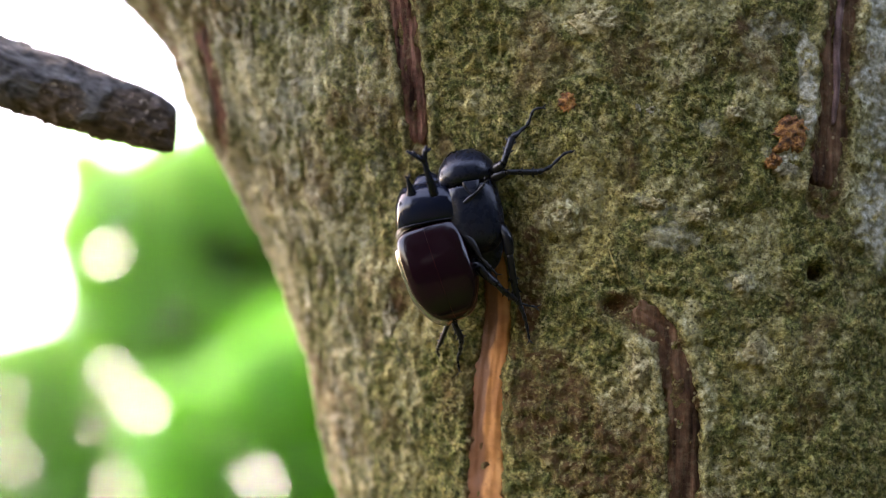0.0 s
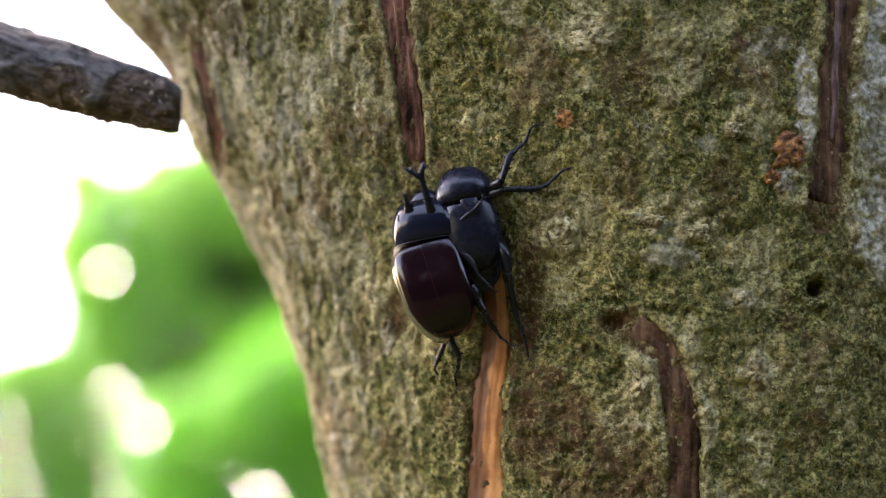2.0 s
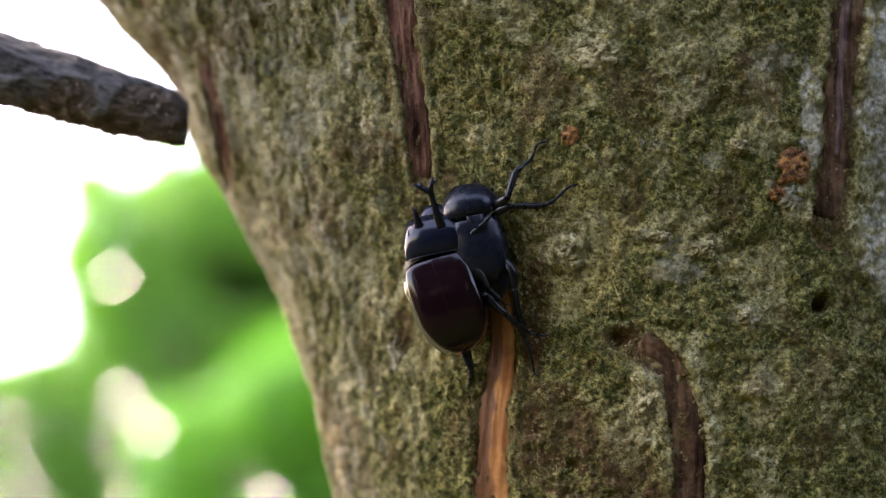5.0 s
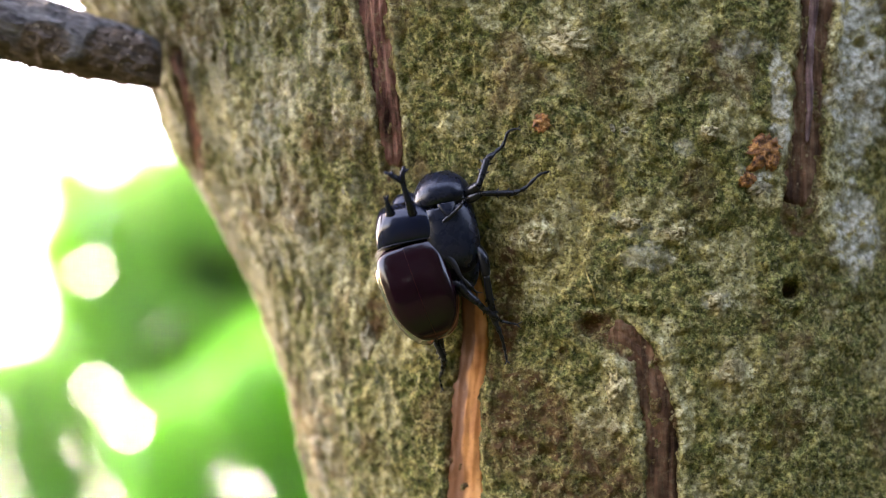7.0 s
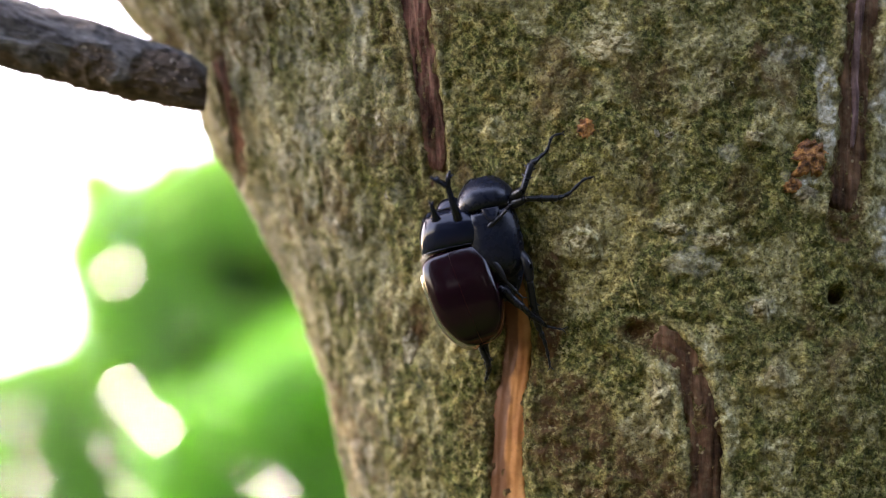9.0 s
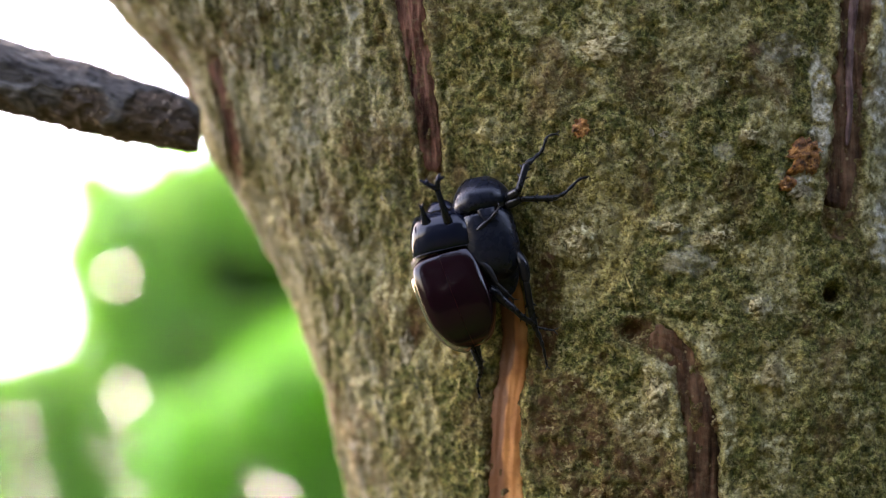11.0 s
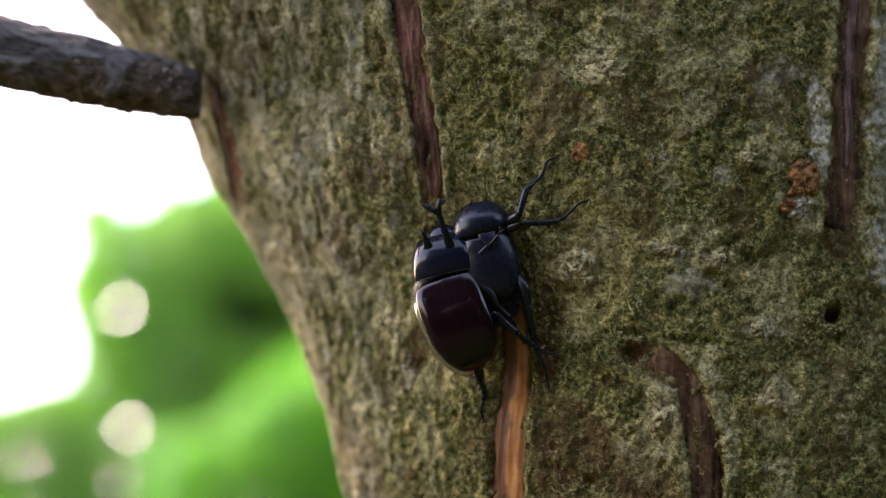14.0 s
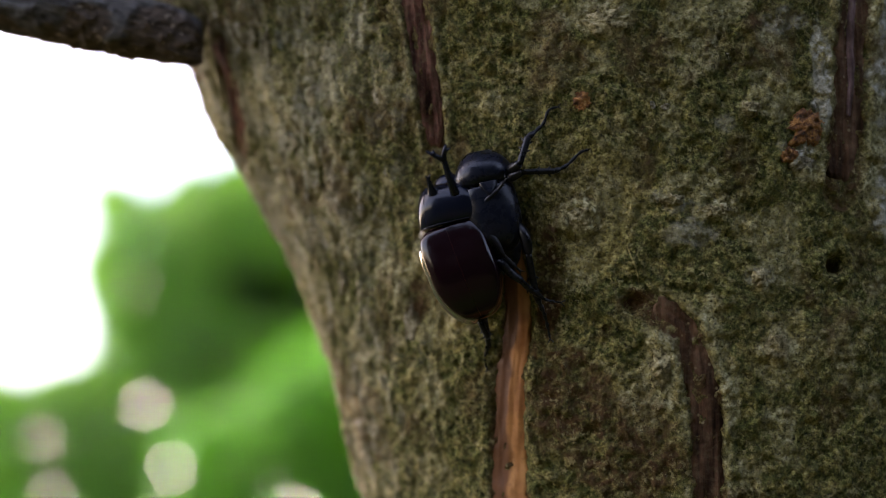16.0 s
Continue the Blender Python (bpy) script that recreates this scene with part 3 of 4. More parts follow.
def limb(tree, base):
    """The limb that leaves the trunk above the beetles."""
    line = curve_points(((-30, 190, -70, 80), (-150, 330, -75, 84), (-330, 560, -70, 72), (-540, 860, -50, 58), (-760, 1250, -10, 42)), 60)
    v, f = tube(line[:, :3], line[:, 3], 40)
    p = np.array([tuple(a) for a in v])
    h, masks = bark_relief(p + np.array((400.0, 900.0, 0.0)))
    cent = np.concatenate([np.repeat(line[:, :3], 40, 0), line[[0, -1], :3]])
    out = p - cent
    out /= np.maximum(np.linalg.norm(out, axis=1, keepdims=True), 1e-6)
    me = mesh_of("limb", (p + out * h[:, None]) * 0.001, f, BARK, True, masks)
    return piece("limb", me, tree, "", base.inverted() @ TREE)


def strip(tree, base, name, line, w0, w1, bed, material, seed, label, crown=0.5, edge=0.0, ridges=0.6):
    """A long mark in the bark that follows the line: healed over, or bare wood."""
    rows, cols = 170, 26
    p = curve_points(line, rows)
    d = np.gradient(p, axis=0)
    d /= np.linalg.norm(d, axis=1, keepdims=True)
    t, v = np.linspace(0, 1, rows), np.linspace(-1, 1, cols)
    gt, gv = np.meshgrid(t, v, indexing="ij")
    gt, gv = gt.ravel(), gv.ravel()
    k = np.repeat(np.arange(rows), cols)
    w = (w0 + (w1 - w0) * gt) * np.sqrt(np.clip(gt * 22 + 0.05, 0, 1)) * np.clip((1 - gt) * 9 + 0.04, 0, 1) ** 0.6
    line_p = np.stack([p[k, 0], p[k, 1], 0 * gt], -1)
    w = w * (1.0 + 0.30 * rough(line_p + np.sign(gv)[:, None] * 40, (4, 5, 4), seed) + 0.30 * rough(line_p + np.sign(gv)[:, None] * 90, (1.4, 1.4, 1.4), seed + 1, 2))
    x, u = p[k, 0] + d[k, 1] * gv * w, p[k, 1] - d[k, 0] * gv * w
    lines = rough(np.stack([gv * w, gt * 6, 0 * gt], -1), (1.5, 1.6, 1.0), seed + 3, 3)
    q = np.stack([x, u, 0 * x], -1)
    h = -bed + crown * (1 - gv ** 2) + lines * ridges * 2 + rough(q, (2, 4, 2), seed + 5) * 0.4 - 1.2 * step(0.86, 1.0, np.abs(gv)) - 3.4 * np.clip(1 - np.minimum(gt, 1 - gt) * 20, 0, 1)
    lump = rough(np.stack([x, u, bark_n(x, u)], -1), (45, 70, 45), 1) * 4.0 + rough(np.stack([x, u, bark_n(x, u)], -1), (14, 22, 14), 2) * 1.6
    verts = np.stack([x, u, bark_n(x, u)], -1) + bark_out(x, u) * (h + lump)[:, None]
    rim = rough(np.stack([gt * 100, 0 * gt, 0 * gt], -1), (7, 7, 7), seed + 8) * 0.5
    masks = {"edge": np.clip(1 - step(-edge - 0.12, -edge + 0.12, -gv + rim + 0.3 * lines) + step(0.86, 0.98, -gv), 0, 1) if edge else 0 * gv}
    me = mesh_of(name, verts * 0.001, grid_faces(rows, cols), material, True, masks)
    return piece(name, me, tree, label, base.inverted() @ TREE)


def crust(tree, base, name, cx, cu, rx, ru, material, seed, label, high=0.8):
    """A ragged crust on the bark."""
    rows, cols = 16, 40
    gr, ga = np.meshgrid(np.linspace(0.02, 1, rows), np.linspace(0, 2 * math.pi, cols, endpoint=False), indexing="ij")
    gr, ga = gr.ravel(), ga.ravel()
    ray = np.stack([np.cos(ga) * 2, np.sin(ga) * 2, 0 * ga + seed], -1)
    reach = 1 + rough(ray, (0.4, 0.4, 0.4), seed) * 0.7
    x, u = cx + np.cos(ga) * gr * rx * reach, cu + np.sin(ga) * gr * ru * reach
    p = np.stack([x, u, bark_n(x, u)], -1)
    lump = rough(p, (45, 70, 45), 1) * 4.0 + rough(p, (14, 22, 14), 2) * 1.6
    h = lump + high * (1 - gr ** 3) + rough(p, (1.6, 1.6, 1.6), seed) * 1.3 + rough(p, (0.8, 0.8, 0.8), seed + 2) * 1.0 - 1.0 * step(0.7, 1, gr)
    me = mesh_of(name, (p + bark_out(x, u) * h[:, None]) * 0.001, grid_faces(rows, cols, True), material)
    return piece(name, me, tree, label, base.inverted() @ TREE)


def tree_of_beetles():
    foot = spot(60, -1600, -60)
    base = Matrix.Translation((foot.x, foot.y, 0))
    tree = new("tree")
    tree.matrix_basis = base
    tagged(tree, "leaning broadleaf tree with mossy lichen-spotted bark and old scars", "tree")
    trunk(tree, base)
    limb(tree, base)
    strip(tree, base, "healed_scar", SCAR_TOP, 5.2, 3.4, 0.35, SCAR, 101, "purple-brown healed groove", 0.3)
    strip(tree, base, "healed_scar", SCAR_RIGHT, 4.9, 6.0, 0.25, GROOVE, 131, "brown healed groove", 0.25)
    strip(tree, base, "scar_seam", SEAM_LINE, 1.5, 0.9, -0.35, SEAM, 141, "raised pinkish seam of healed bark", 0.5, 0.0, 0.3)
    strip(tree, base, "healed_scar", SCAR_LOW, 4.9, 5.0, 0.2, GROOVE, 161, "dark brown curved healed groove", 0.15)
    strip(tree, base, "bark_crack", SCAR_LEFT, 2.6, 2.2, 0.5, CRACK, 191, "narrow reddish crack", 0.2)
    strip(tree, base, "bark_crack", EDGE_CRACK, 2.4, 2.0, 0.2, CRACK, 205, "dark reddish crack at the edge", 0.2)
    strip(tree, base, "bare_wood", BARE, 3.4, 6.3, 0.7, WOOD, 221, "bare orange inner wood with a dark red rim", 0.6, 0.06, 0.25)
    crust(tree, base, "resin_spot", 34.5, 36.6, 3.0, 3.5, RUST, 11, "bright orange resin spot", 0.7)
    crust(tree, base, "resin_spot", 99.0, 28.0, 6.0, 6.2, RUST, 12, "rusty orange frayed crust", 1.2)
    crust(tree, base, "resin_spot", 93.2, 20.6, 3.6, 2.6, RUST, 13, "rusty orange frayed crust", 0.7)
    crust(tree, base, "lichen_spot", 97.6, 18.2, 3.8, 2.6, PALE, 14, "whitish lichen below the rusty crust", 0.7)
    for n, (x, u, rx, ru) in enumerate(FLAKES):
        crust(tree, base, "bark_flake", x, u, rx, ru, PALE, 400 + n, "pale loose bark flake", 0.5)
    for n, (x, u, rx, ru) in enumerate(((58.2, 34.6, 1.9, 1.3), (54.4, 35.0, 1.0, 1.7), (75.8, 49.0, 1.1, 1.3))):
        crust(tree, base, "lichen_spot", x, u, rx, ru, PALE, 430 + n, "small whitish lichen spot", 0.6)

    for n, (x, u, rx, ru) in enumerate(((41.2, 58.6, 7.6, 5.2), (88.4, -34.2, 4.4, 5.0), (71.6, 4.9, 5.0, 2.6), (82.0, 33.6, 3.4, 3.0), (33.4, 3.4, 4.8, 4.6), (59.6, 8.2, 4.2, 2.0), (84.2, -14.6, 2.2, 3.2), (55.6, -40.0, 3.6, 7.5))):
        crust(tree, base, "lichen_patch", x, u, rx, ru, LICHEN, 460 + n, "beige crusty lichen patch", 1.7)

    def lump(x, u):
        p = np.array([[x, u, float(bark_n(x, u))]])
        return float(bark_relief(p)[0][0])
    pts = curve_points(((46.6, -4.5), (47.6, -8.0), (48.8, -11.0), (49.6, -14.5)), 16)
    v, f = tube([Vector((x, u, float(bark_n(x, u)) + lump(x, u) + 0.15)) * 0.001 for x, u in pts], [0.00026] * 15 + [0.0001], 7)
    piece("rootlet", mesh_of("rootlet", v, f, BARK), tree, "thin pale dry rootlet", base.inverted() @ TREE)
    return tree


tree_of_beetles()

# ---- the broken branch that hangs beside the trunk; its own space: origin at the broken end, x back along the branch ----
def broken_branch():
    rows, cols = 420, 96
    s = np.concatenate([np.linspace(0, 60, 260), np.linspace(60.5, 620, 160)])
    ang = np.linspace(0, 2 * math.pi, cols, endpoint=False)
    gs, ga = np.meshgrid(s, ang, indexing="ij")
    gs, ga = gs.ravel(), ga.ravel()
    cy = 0.00005 * gs ** 2
    r = 8.6 + 1.6 * step(5, 50, gs) + gs * 0.006 - 0.7 * (1 - step(-1, 3, gs)) - 0.5 * (1 - step(3, 14, gs))
    p = np.stack([gs, np.cos(ga) * 9, np.sin(ga) * 9], -1)
    rot = step(-0.08, 0.08, 0.50 - gs / 60 - np.cos(ga) * 0.38 + rough(p, (12, 7, 7), 301) * 1.1)
    r += rough(p, (26, 10, 10), 302) * 1.6 + rough(p, (9, 3.4, 3.4), 303) * 1.0 + rough(p, (2, 1.6, 1.6), 304) * 0.45
    r += (step(0.0, 0.03, rough(p, (13, 6, 6), 305)) * 0.6 + step(0.05, 0.07, rough(p, (7, 3.5, 3.5), 308)) * 0.4) * (1 - rot) + rot * (rough(p, (2.6, 2.2, 2.2), 306) * 1.3 + rough(p, (1.1, 1.0, 1.0), 309) * 0.6)
    r *= 1 - 0.14 * np.clip(1 - gs / 6, 0, 1) ** 2
    sx = gs + (1 - step(0, 8, gs)) * (rough(p * np.array((0, 1, 1)), (1, 3.4, 3.4), 307) * 5.0)
    sx = sx + (1 - step(0, 16, gs)) * (1 + np.cos(ga)) * 1.7
    v = np.stack([-sx, np.cos(ga) * r + cy, np.sin(ga) * r], -1)
    n = len(v)
    caps = np.array([[0.6, -1.0, 0], [-620, 0.00005 * 620 ** 2, 0]])
    faces = grid_faces(len(s), cols, True)
    faces += [((j + 1) % cols, j, n) for j in range(cols)]
    faces += [((len(s) - 1) * cols + j, (len(s) - 1) * cols + (j + 1) % cols, n + 1) for j in range(cols)]
    me = mesh_of("broken_branch", np.concatenate([v, caps]) * 0.001, faces, DEAD, True, {"rot": np.concatenate([rot, [1, 0]])})
    ob = new("broken_branch", me)
    tagged(ob, "dead grey-brown branch with a snapped rotten end", "branch")
    chip_v, chip_f = tube(((-5, -2.6, 3.5), (-1.0, -2.4, 4.0), (1.2, -2.0, 3.6)), (1.6, 1.2, 0.3), 7)
    piece("splinter", mesh_of("splinter", [x * 0.001 for x in chip_v], chip_f, DEAD, True, {"rot": [1.0] * len(chip_v)}), ob)
    return ob


BRANCH = broken_branch()

# ---- the woods behind: leafy crowns some metres off, with gaps to the sky. Places are slopes from the eye (metres per metre) ----
EYE = TREE @ Vector((0, 0, REACH * 0.001))


def leaf_shape(length, width, bend, fold):
    """A pointed leaf, folded along its rib, as vertices and faces."""
    v, f = [], []
    for i, (t, w) in enumerate(((0, 0.06), (0.25, 0.8), (0.5, 1.0), (0.78, 0.62), (1.0, 0.02))):
        z = -bend * t * t * length
        v += [(t * length, -w * width / 2, z + fold * w * width / 2), (t * length, 0, z), (t * length, w * width / 2, z + fold * w * width / 2)]
        if i:
            a = 3 * i
            f += [(a - 3, a - 2, a + 1, a), (a - 2, a - 1, a + 2, a + 1)]
    return np.array(v), f


def crown(parent, centres, material, size, seed, m):
    """Leaves at the centres, in one mesh."""
    rng = random.Random(seed)
    shapes = [leaf_shape(size * k, size * k * 0.55, 0.25, 0.2) for k in (0.8, 1.0, 1.2)]
    verts, faces, o = [], [], 0
    for c in centres:
        v, f = shapes[rng.randrange(3)]
        turn = np.array(Euler((rng.uniform(0.3, 1.5), rng.uniform(-0.6, 0.6), rng.uniform(-0.9, 0.9))).to_matrix())
        verts.append((v - v[7]) @ turn.T + np.array(c))
        faces += [tuple(i + o for i in g) for g in f]
        o += len(v)
    return piece("crown", mesh_of("crown", np.concatenate(verts), faces, material, True), parent, "", m)


def leafy_tree(label, far, deep, inside, count, material, size, seed, box):
    """A young tree whose crown fills the slopes where inside(sx, sy) holds, from far to far + deep metres off."""
    rng = random.Random(seed)
    centres = []
    while len(centres) < count:
        sx, sy = rng.uniform(box[0], box[1]), rng.uniform(box[2], box[3])
        z = far + rng.uniform(0, deep)
        if not inside(sx, sy):
            continue
        centres.append(tuple(EYE + (TREE.to_3x3() @ Vector((sx, sy, -1))) * z))
    mid = Vector(np.mean(centres, axis=0))
    base = Matrix.Translation((mid.x, mid.y + 0.2, -0.05))
    ob = new("young_tree")
    ob.matrix_basis = base
    tagged(ob, label, "tree", "trees behind the trunk")
    top = max(c[2] for c in centres)
    line = curve_points(((0, 0, 0, 0.05), (0.05, 0.1, 0.8, 0.042), (-0.04, 0.15, 1.6, 0.034), (0.0, 0.1, top - 0.2, 0.008)), 24)
    v, f = tube(line[:, :3], line[:, 3], 10)
    piece("trunk", mesh_of("trunk", v, f, DEAD, True, {"rot": [0.0] * len(v)}), ob)
    for i in range(9):
        c = Vector(centres[(i * 911) % count]) - base.translation
        z0 = max(0.7, c.z - 0.5)
        v, f = tube(curve_points(((0, 0.1, z0, 0.018), (c.x * 0.5, 0.1 + (c.y - 0.1) * 0.5, (z0 + c.z) * 0.5, 0.012), (c.x, c.y, c.z, 0.004)), 8)[:, :3], np.linspace(0.018, 0.004, 8), 7)
        piece("twig", mesh_of("twig", v, f, DEAD, True, {"rot": [0.0] * len(v)}), ob)
    crown(ob, centres, material, size, seed, base.inverted())
    return ob


def lumps(sx, sy, seed):
    return noise.noise(Vector((sx * 28, sy * 28, seed))) * 0.022


# Rearmost crown in the darkened leaf, for the shaded middle of the foliage.
leafy_tree("leafy young tree with shade put into its dark green leaves", 6.6, 0.6,
           lambda x, y: x > -0.215 + lumps(x, y, 1) and y < 0.052 + (x + 0.2) * 0.10 + lumps(x, y, 2), 14000, LEAF_SHADED, 0.10, 41, (-0.24, -0.05, -0.22, 0.09))
leafy_tree("green leafy young tree against the sky", 5.6, 0.7,
           lambda x, y: (x > -0.262 + lumps(x, y, 3) and y < 0.066 + (x + 0.2) * 0.12 + lumps(x, y, 4) and (x < -0.175 + lumps(x, y, 5) or y > 0.005 - (x + 0.16) * 0.25))
           or y < -0.062 + (x + 0.30) * 0.12 + lumps(x, y, 6), 11000, LEAF_MID, 0.085, 42, (-0.35, -0.06, -0.22, 0.09))
leafy_tree("fresh bright green leafy young tree in the sun", 4.4, 0.6,
           lambda x, y: y < -0.108 + (x + 0.19) * 0.62 + lumps(x, y, 7) and x > -0.21, 3200, LEAF_BRIGHT, 0.085, 43, (-0.24, -0.03, -0.22, -0.02))


# Added reflectors: slopes from the eye and leaf size for each bright disc.
GLINT_LEAVES = ((-0.2249, -0.0150, 0.019), (-0.2212, -0.0944, 0.019), (-0.1997, -0.1190, 0.020), (-0.2288, -0.1322, 0.011), (-0.1211, -0.1663, 0.020), (-0.2175, -0.1700, 0.014),
              (-0.2912, -0.1151, 0.012), (-0.2856, -0.1548, 0.014), (-0.1739, -0.0585, 0.006), (-0.2035, -0.1363, 0.018), (-0.1320, -0.1560, 0.009))


def sapling():
    """An added thin stem nearer than the trees; its mirror-like leaves are so turned that they catch the veiled sun as
    blurred discs.
    """
    far = 3.2
    foot = EYE + (TREE.to_3x3() @ Vector((-0.20, -0.20, -1))) * far
    ob = new("sapling")
    ob.matrix_basis = Matrix.Translation((foot.x, foot.y, -0.03))
    tagged(ob, "thin added stem with small leaves that reflect the sun", "sapling")
    back = ob.matrix_basis.inverted()
    tall = foot.z + 0.62
    stem = [(0.01 * math.sin(i * 1.3), 0.01 * math.cos(i * 1.7), tall * i / 11) for i in range(12)]
    v, f = tube(stem, np.linspace(0.006, 0.0012, 12), 8)
    piece("stem", mesh_of("stem", v, f, DEAD, True, {"rot": [0.0] * len(v)}), ob)
    made = []
    to_sun = Vector((math.sin(_r) * math.cos(_e), math.cos(_r) * math.cos(_e), math.sin(_e)))
    for sx, sy, size in GLINT_LEAVES:
        at = EYE + (TREE.to_3x3() @ Vector((sx, sy, -1))) * far
        face = ((EYE - at).normalized() + to_sun).normalized()
        v, f = leaf_shape(size * 1.2, size * 0.8, 0.0, 0.0)
        turn = face.to_track_quat("Z", "Y").to_matrix().to_4x4()
        made.append(piece("glint_leaf", mesh_of("glint_leaf", v - v[7], f, LEAF_GLINT), ob, "added mirror-like leaf for a blurred disc of light", back @ Matrix.Translation(at) @ turn))
        end = back @ at
        z0 = max(0.2, end.z - 0.08)
        v, f = tube(((0, 0, z0), (end.x * 0.5, end.y * 0.5, (z0 + end.z) / 2 - 0.01), (end.x, end.y + 0.002, end.z - 0.002)), (0.0012, 0.0009, 0.0006), 6)
        piece("twig", mesh_of("twig", v, f, DEAD, True, {"rot": [0.0] * len(v)}), ob)
    return made


GLINTS = sapling()

# ---- unseen leaf masses added behind and beside the camera and overhead: they shade the bark from all sides but the open left ----
def woods(name, label, count, size, seed, place, material):
    rng = random.Random(seed)
    centres = [c for c in (place(rng) for _ in range(count)) if c is not None]
    shapes = [leaf_shape(size * k, size * k * 0.6, 0.25, 0.2) for k in (0.8, 1.0, 1.2)]
    verts, faces, o = [], [], 0
    for c in centres:
        v, f = shapes[rng.randrange(3)]
        turn = np.array(Euler((rng.uniform(-1.5, 1.5), rng.uniform(-1.5, 1.5), rng.uniform(0, 6.3))).to_matrix())
        verts.append((v - v[7]) @ turn.T + np.array(c))
        faces += [tuple(i + o for i in g) for g in f]
        o += len(v)
    ob = new(name, mesh_of(name, np.concatenate(verts), faces, material))
    tagged(ob, label, "foliage", kind="stuff")
    return ob


def thicket_place(rng):
    """An unseen wall of leaves added to block light, from straight ahead on the right round to the left rear; open to
    the left.
    """
    a = radians(rng.uniform(20, 225))
    r = 4.6 + rng.uniform(0, 1.4)
    z = rng.uniform(0, 3.1 if radians(50) < a < radians(140) else 4.9)
    if noise.noise(Vector((math.sin(a) * 3, math.cos(a) * 3, z * 0.9))) > 0.6:
        return None
    return (math.sin(a) * r, math.cos(a) * r, z)


# Unseen leaf roof added to keep the sky off the bark.
def canopy_place(rng):
    x, y = rng.uniform(-0.9, 5.5), rng.uniform(-1.6, 3.8)
    z = 4.7 + rng.uniform(0, 0.9)
    if noise.noise(Vector((x * 0.8, y * 0.8, 7.0))) > 0.5:
        return None
    return (x, y, z)


woods("shading_thicket", "unseen wall of near-black leaves added to block light", 17000, 0.36, 61, thicket_place, LEAF_BLOCKER)
woods("shading_canopy", "unseen near-black leaf roof added to block light from above", 6500, 0.36, 62, canopy_place, LEAF_BLOCKER)

# ---- the beetles; their own space in millimetres: x to the right side, y to the head, z out of the back ----
def on_bark(x, u, high):
    return Vector((x, u, float(bark_n(x, u)) + high))


def mm_pose(x, u, n, rx, ry, rz):
    return Matrix.Translation((x, u, n)) @ Euler([radians(a) for a in (rx, ry, rz)]).to_matrix().to_4x4()


def in_metres(m):
    m = m.copy()
    m.translation = m.translation * 0.001
    return m


MALE_MM = mm_pose(-1.8, -11.4, float(bark_n(-2.6, -12.0)) + 11.0, -8, -4, 20)
SHIELD_MM = mm_pose(-4.3, 2.9, float(bark_n(-2.6, -12.0)) + 9.6, -11, -8, 11)
FEMALE_MM = mm_pose(9.0, 1.7, float(bark_n(9.2, 3.5)) + 4.5, 0, 6, 11)


SIDE = curve_points(((1.0, 0.0), (0.99, 0.25), (0.975, 0.5), (0.945, 0.70), (0.88, 0.85), (0.72, 0.945), (0.42, 0.988), (0.0, 1.0)), 70)


def shell(stations, kind="full", power=2.3, n=60, steps=26, tuck=0.35, side=None):
    """Armour as a loft. Stations: (y, half width, height, depth below, centre z). kind: full, right or left (half, closed at the seam)."""
    rows = curve_points(stations, n)
    verts = []
    for y, w, h, d, zc in rows:
        w, h = max(w, 0.05), max(h, 0.05)
        loop = []
        if kind == "full":
            arc = np.linspace(0, math.pi, steps)
        else:
            arc = np.linspace(0, math.pi / 2 - 0.012, steps)
        for a in arc if side is None else ():
            c, s = math.cos(a), math.sin(a)
            loop.append((math.copysign(abs(c) ** (2 / power), c) * w, abs(s) ** (2 / power) * h))
        if side is not None:
            loop = [(a * w, b * h) for a, b in side]
        if kind == "full":
            loop += [(-w * (1 - tuck * 0.5), -d * 0.6), (-w * (1 - tuck), -d), (w * (1 - tuck), -d), (w * (1 - tuck * 0.5), -d * 0.6)]
        else:
            loop[-1] = (0.02, h)
            loop = [(0.02, -d), (w * (1 - tuck), -d), (w * (1 - tuck * 0.5), -d * 0.6)] + loop
            if kind == "left":
                loop = [(-a, b) for a, b in reversed(loop)]
        verts += [Vector((a, y, b + zc)) for a, b in loop]
    cols = len(verts) // n
    faces = grid_faces(n, cols, kind == "full")
    for row, flip in ((0, True), (n - 1, False)):
        ids = [row * cols + j for j in range(cols)]
        faces.append(tuple(reversed(ids)) if flip else tuple(ids))
    return verts, faces


def flange(line, wide, deep):
    """A sloping polished border along a wing case, added to catch the sky as a white highlight."""
    p = np.asarray(line)
    d = np.gradient(p, axis=0)
    out = np.stack([d[:, 1], -d[:, 0], 0 * d[:, 0]], -1)
    out /= np.linalg.norm(out, axis=1, keepdims=True)
    out *= np.sign(out[len(p) // 3, 0] * p[len(p) // 3, 0])
    fade = np.clip(np.minimum(np.arange(len(p)), len(p) - 1 - np.arange(len(p))) / 5.0, 0.1, 1)[:, None]
    verts = []
    for a, b in ((-0.25, 1.0), (0.1, 0.72), (0.42, 0.42), (0.72, 0.10), (0.98, -0.24), (1.02, -0.42), (0.8, -0.5), (-0.2, -0.45)):
        verts.append(p + out * a * wide * fade + np.array((0, 0, 1.0)) * b * deep * 0.55 * fade)
    v = np.stack(verts, 1).reshape(-1, 3)
    return [Vector(x) for x in v], grid_faces(len(p), 8, True)


def armour(name, vf, material, parent, label="", m=None):
    v, f = vf
    return piece(name, mesh_of(name, [Vector(x) * 0.001 for x in v], f, material), parent, label, m)


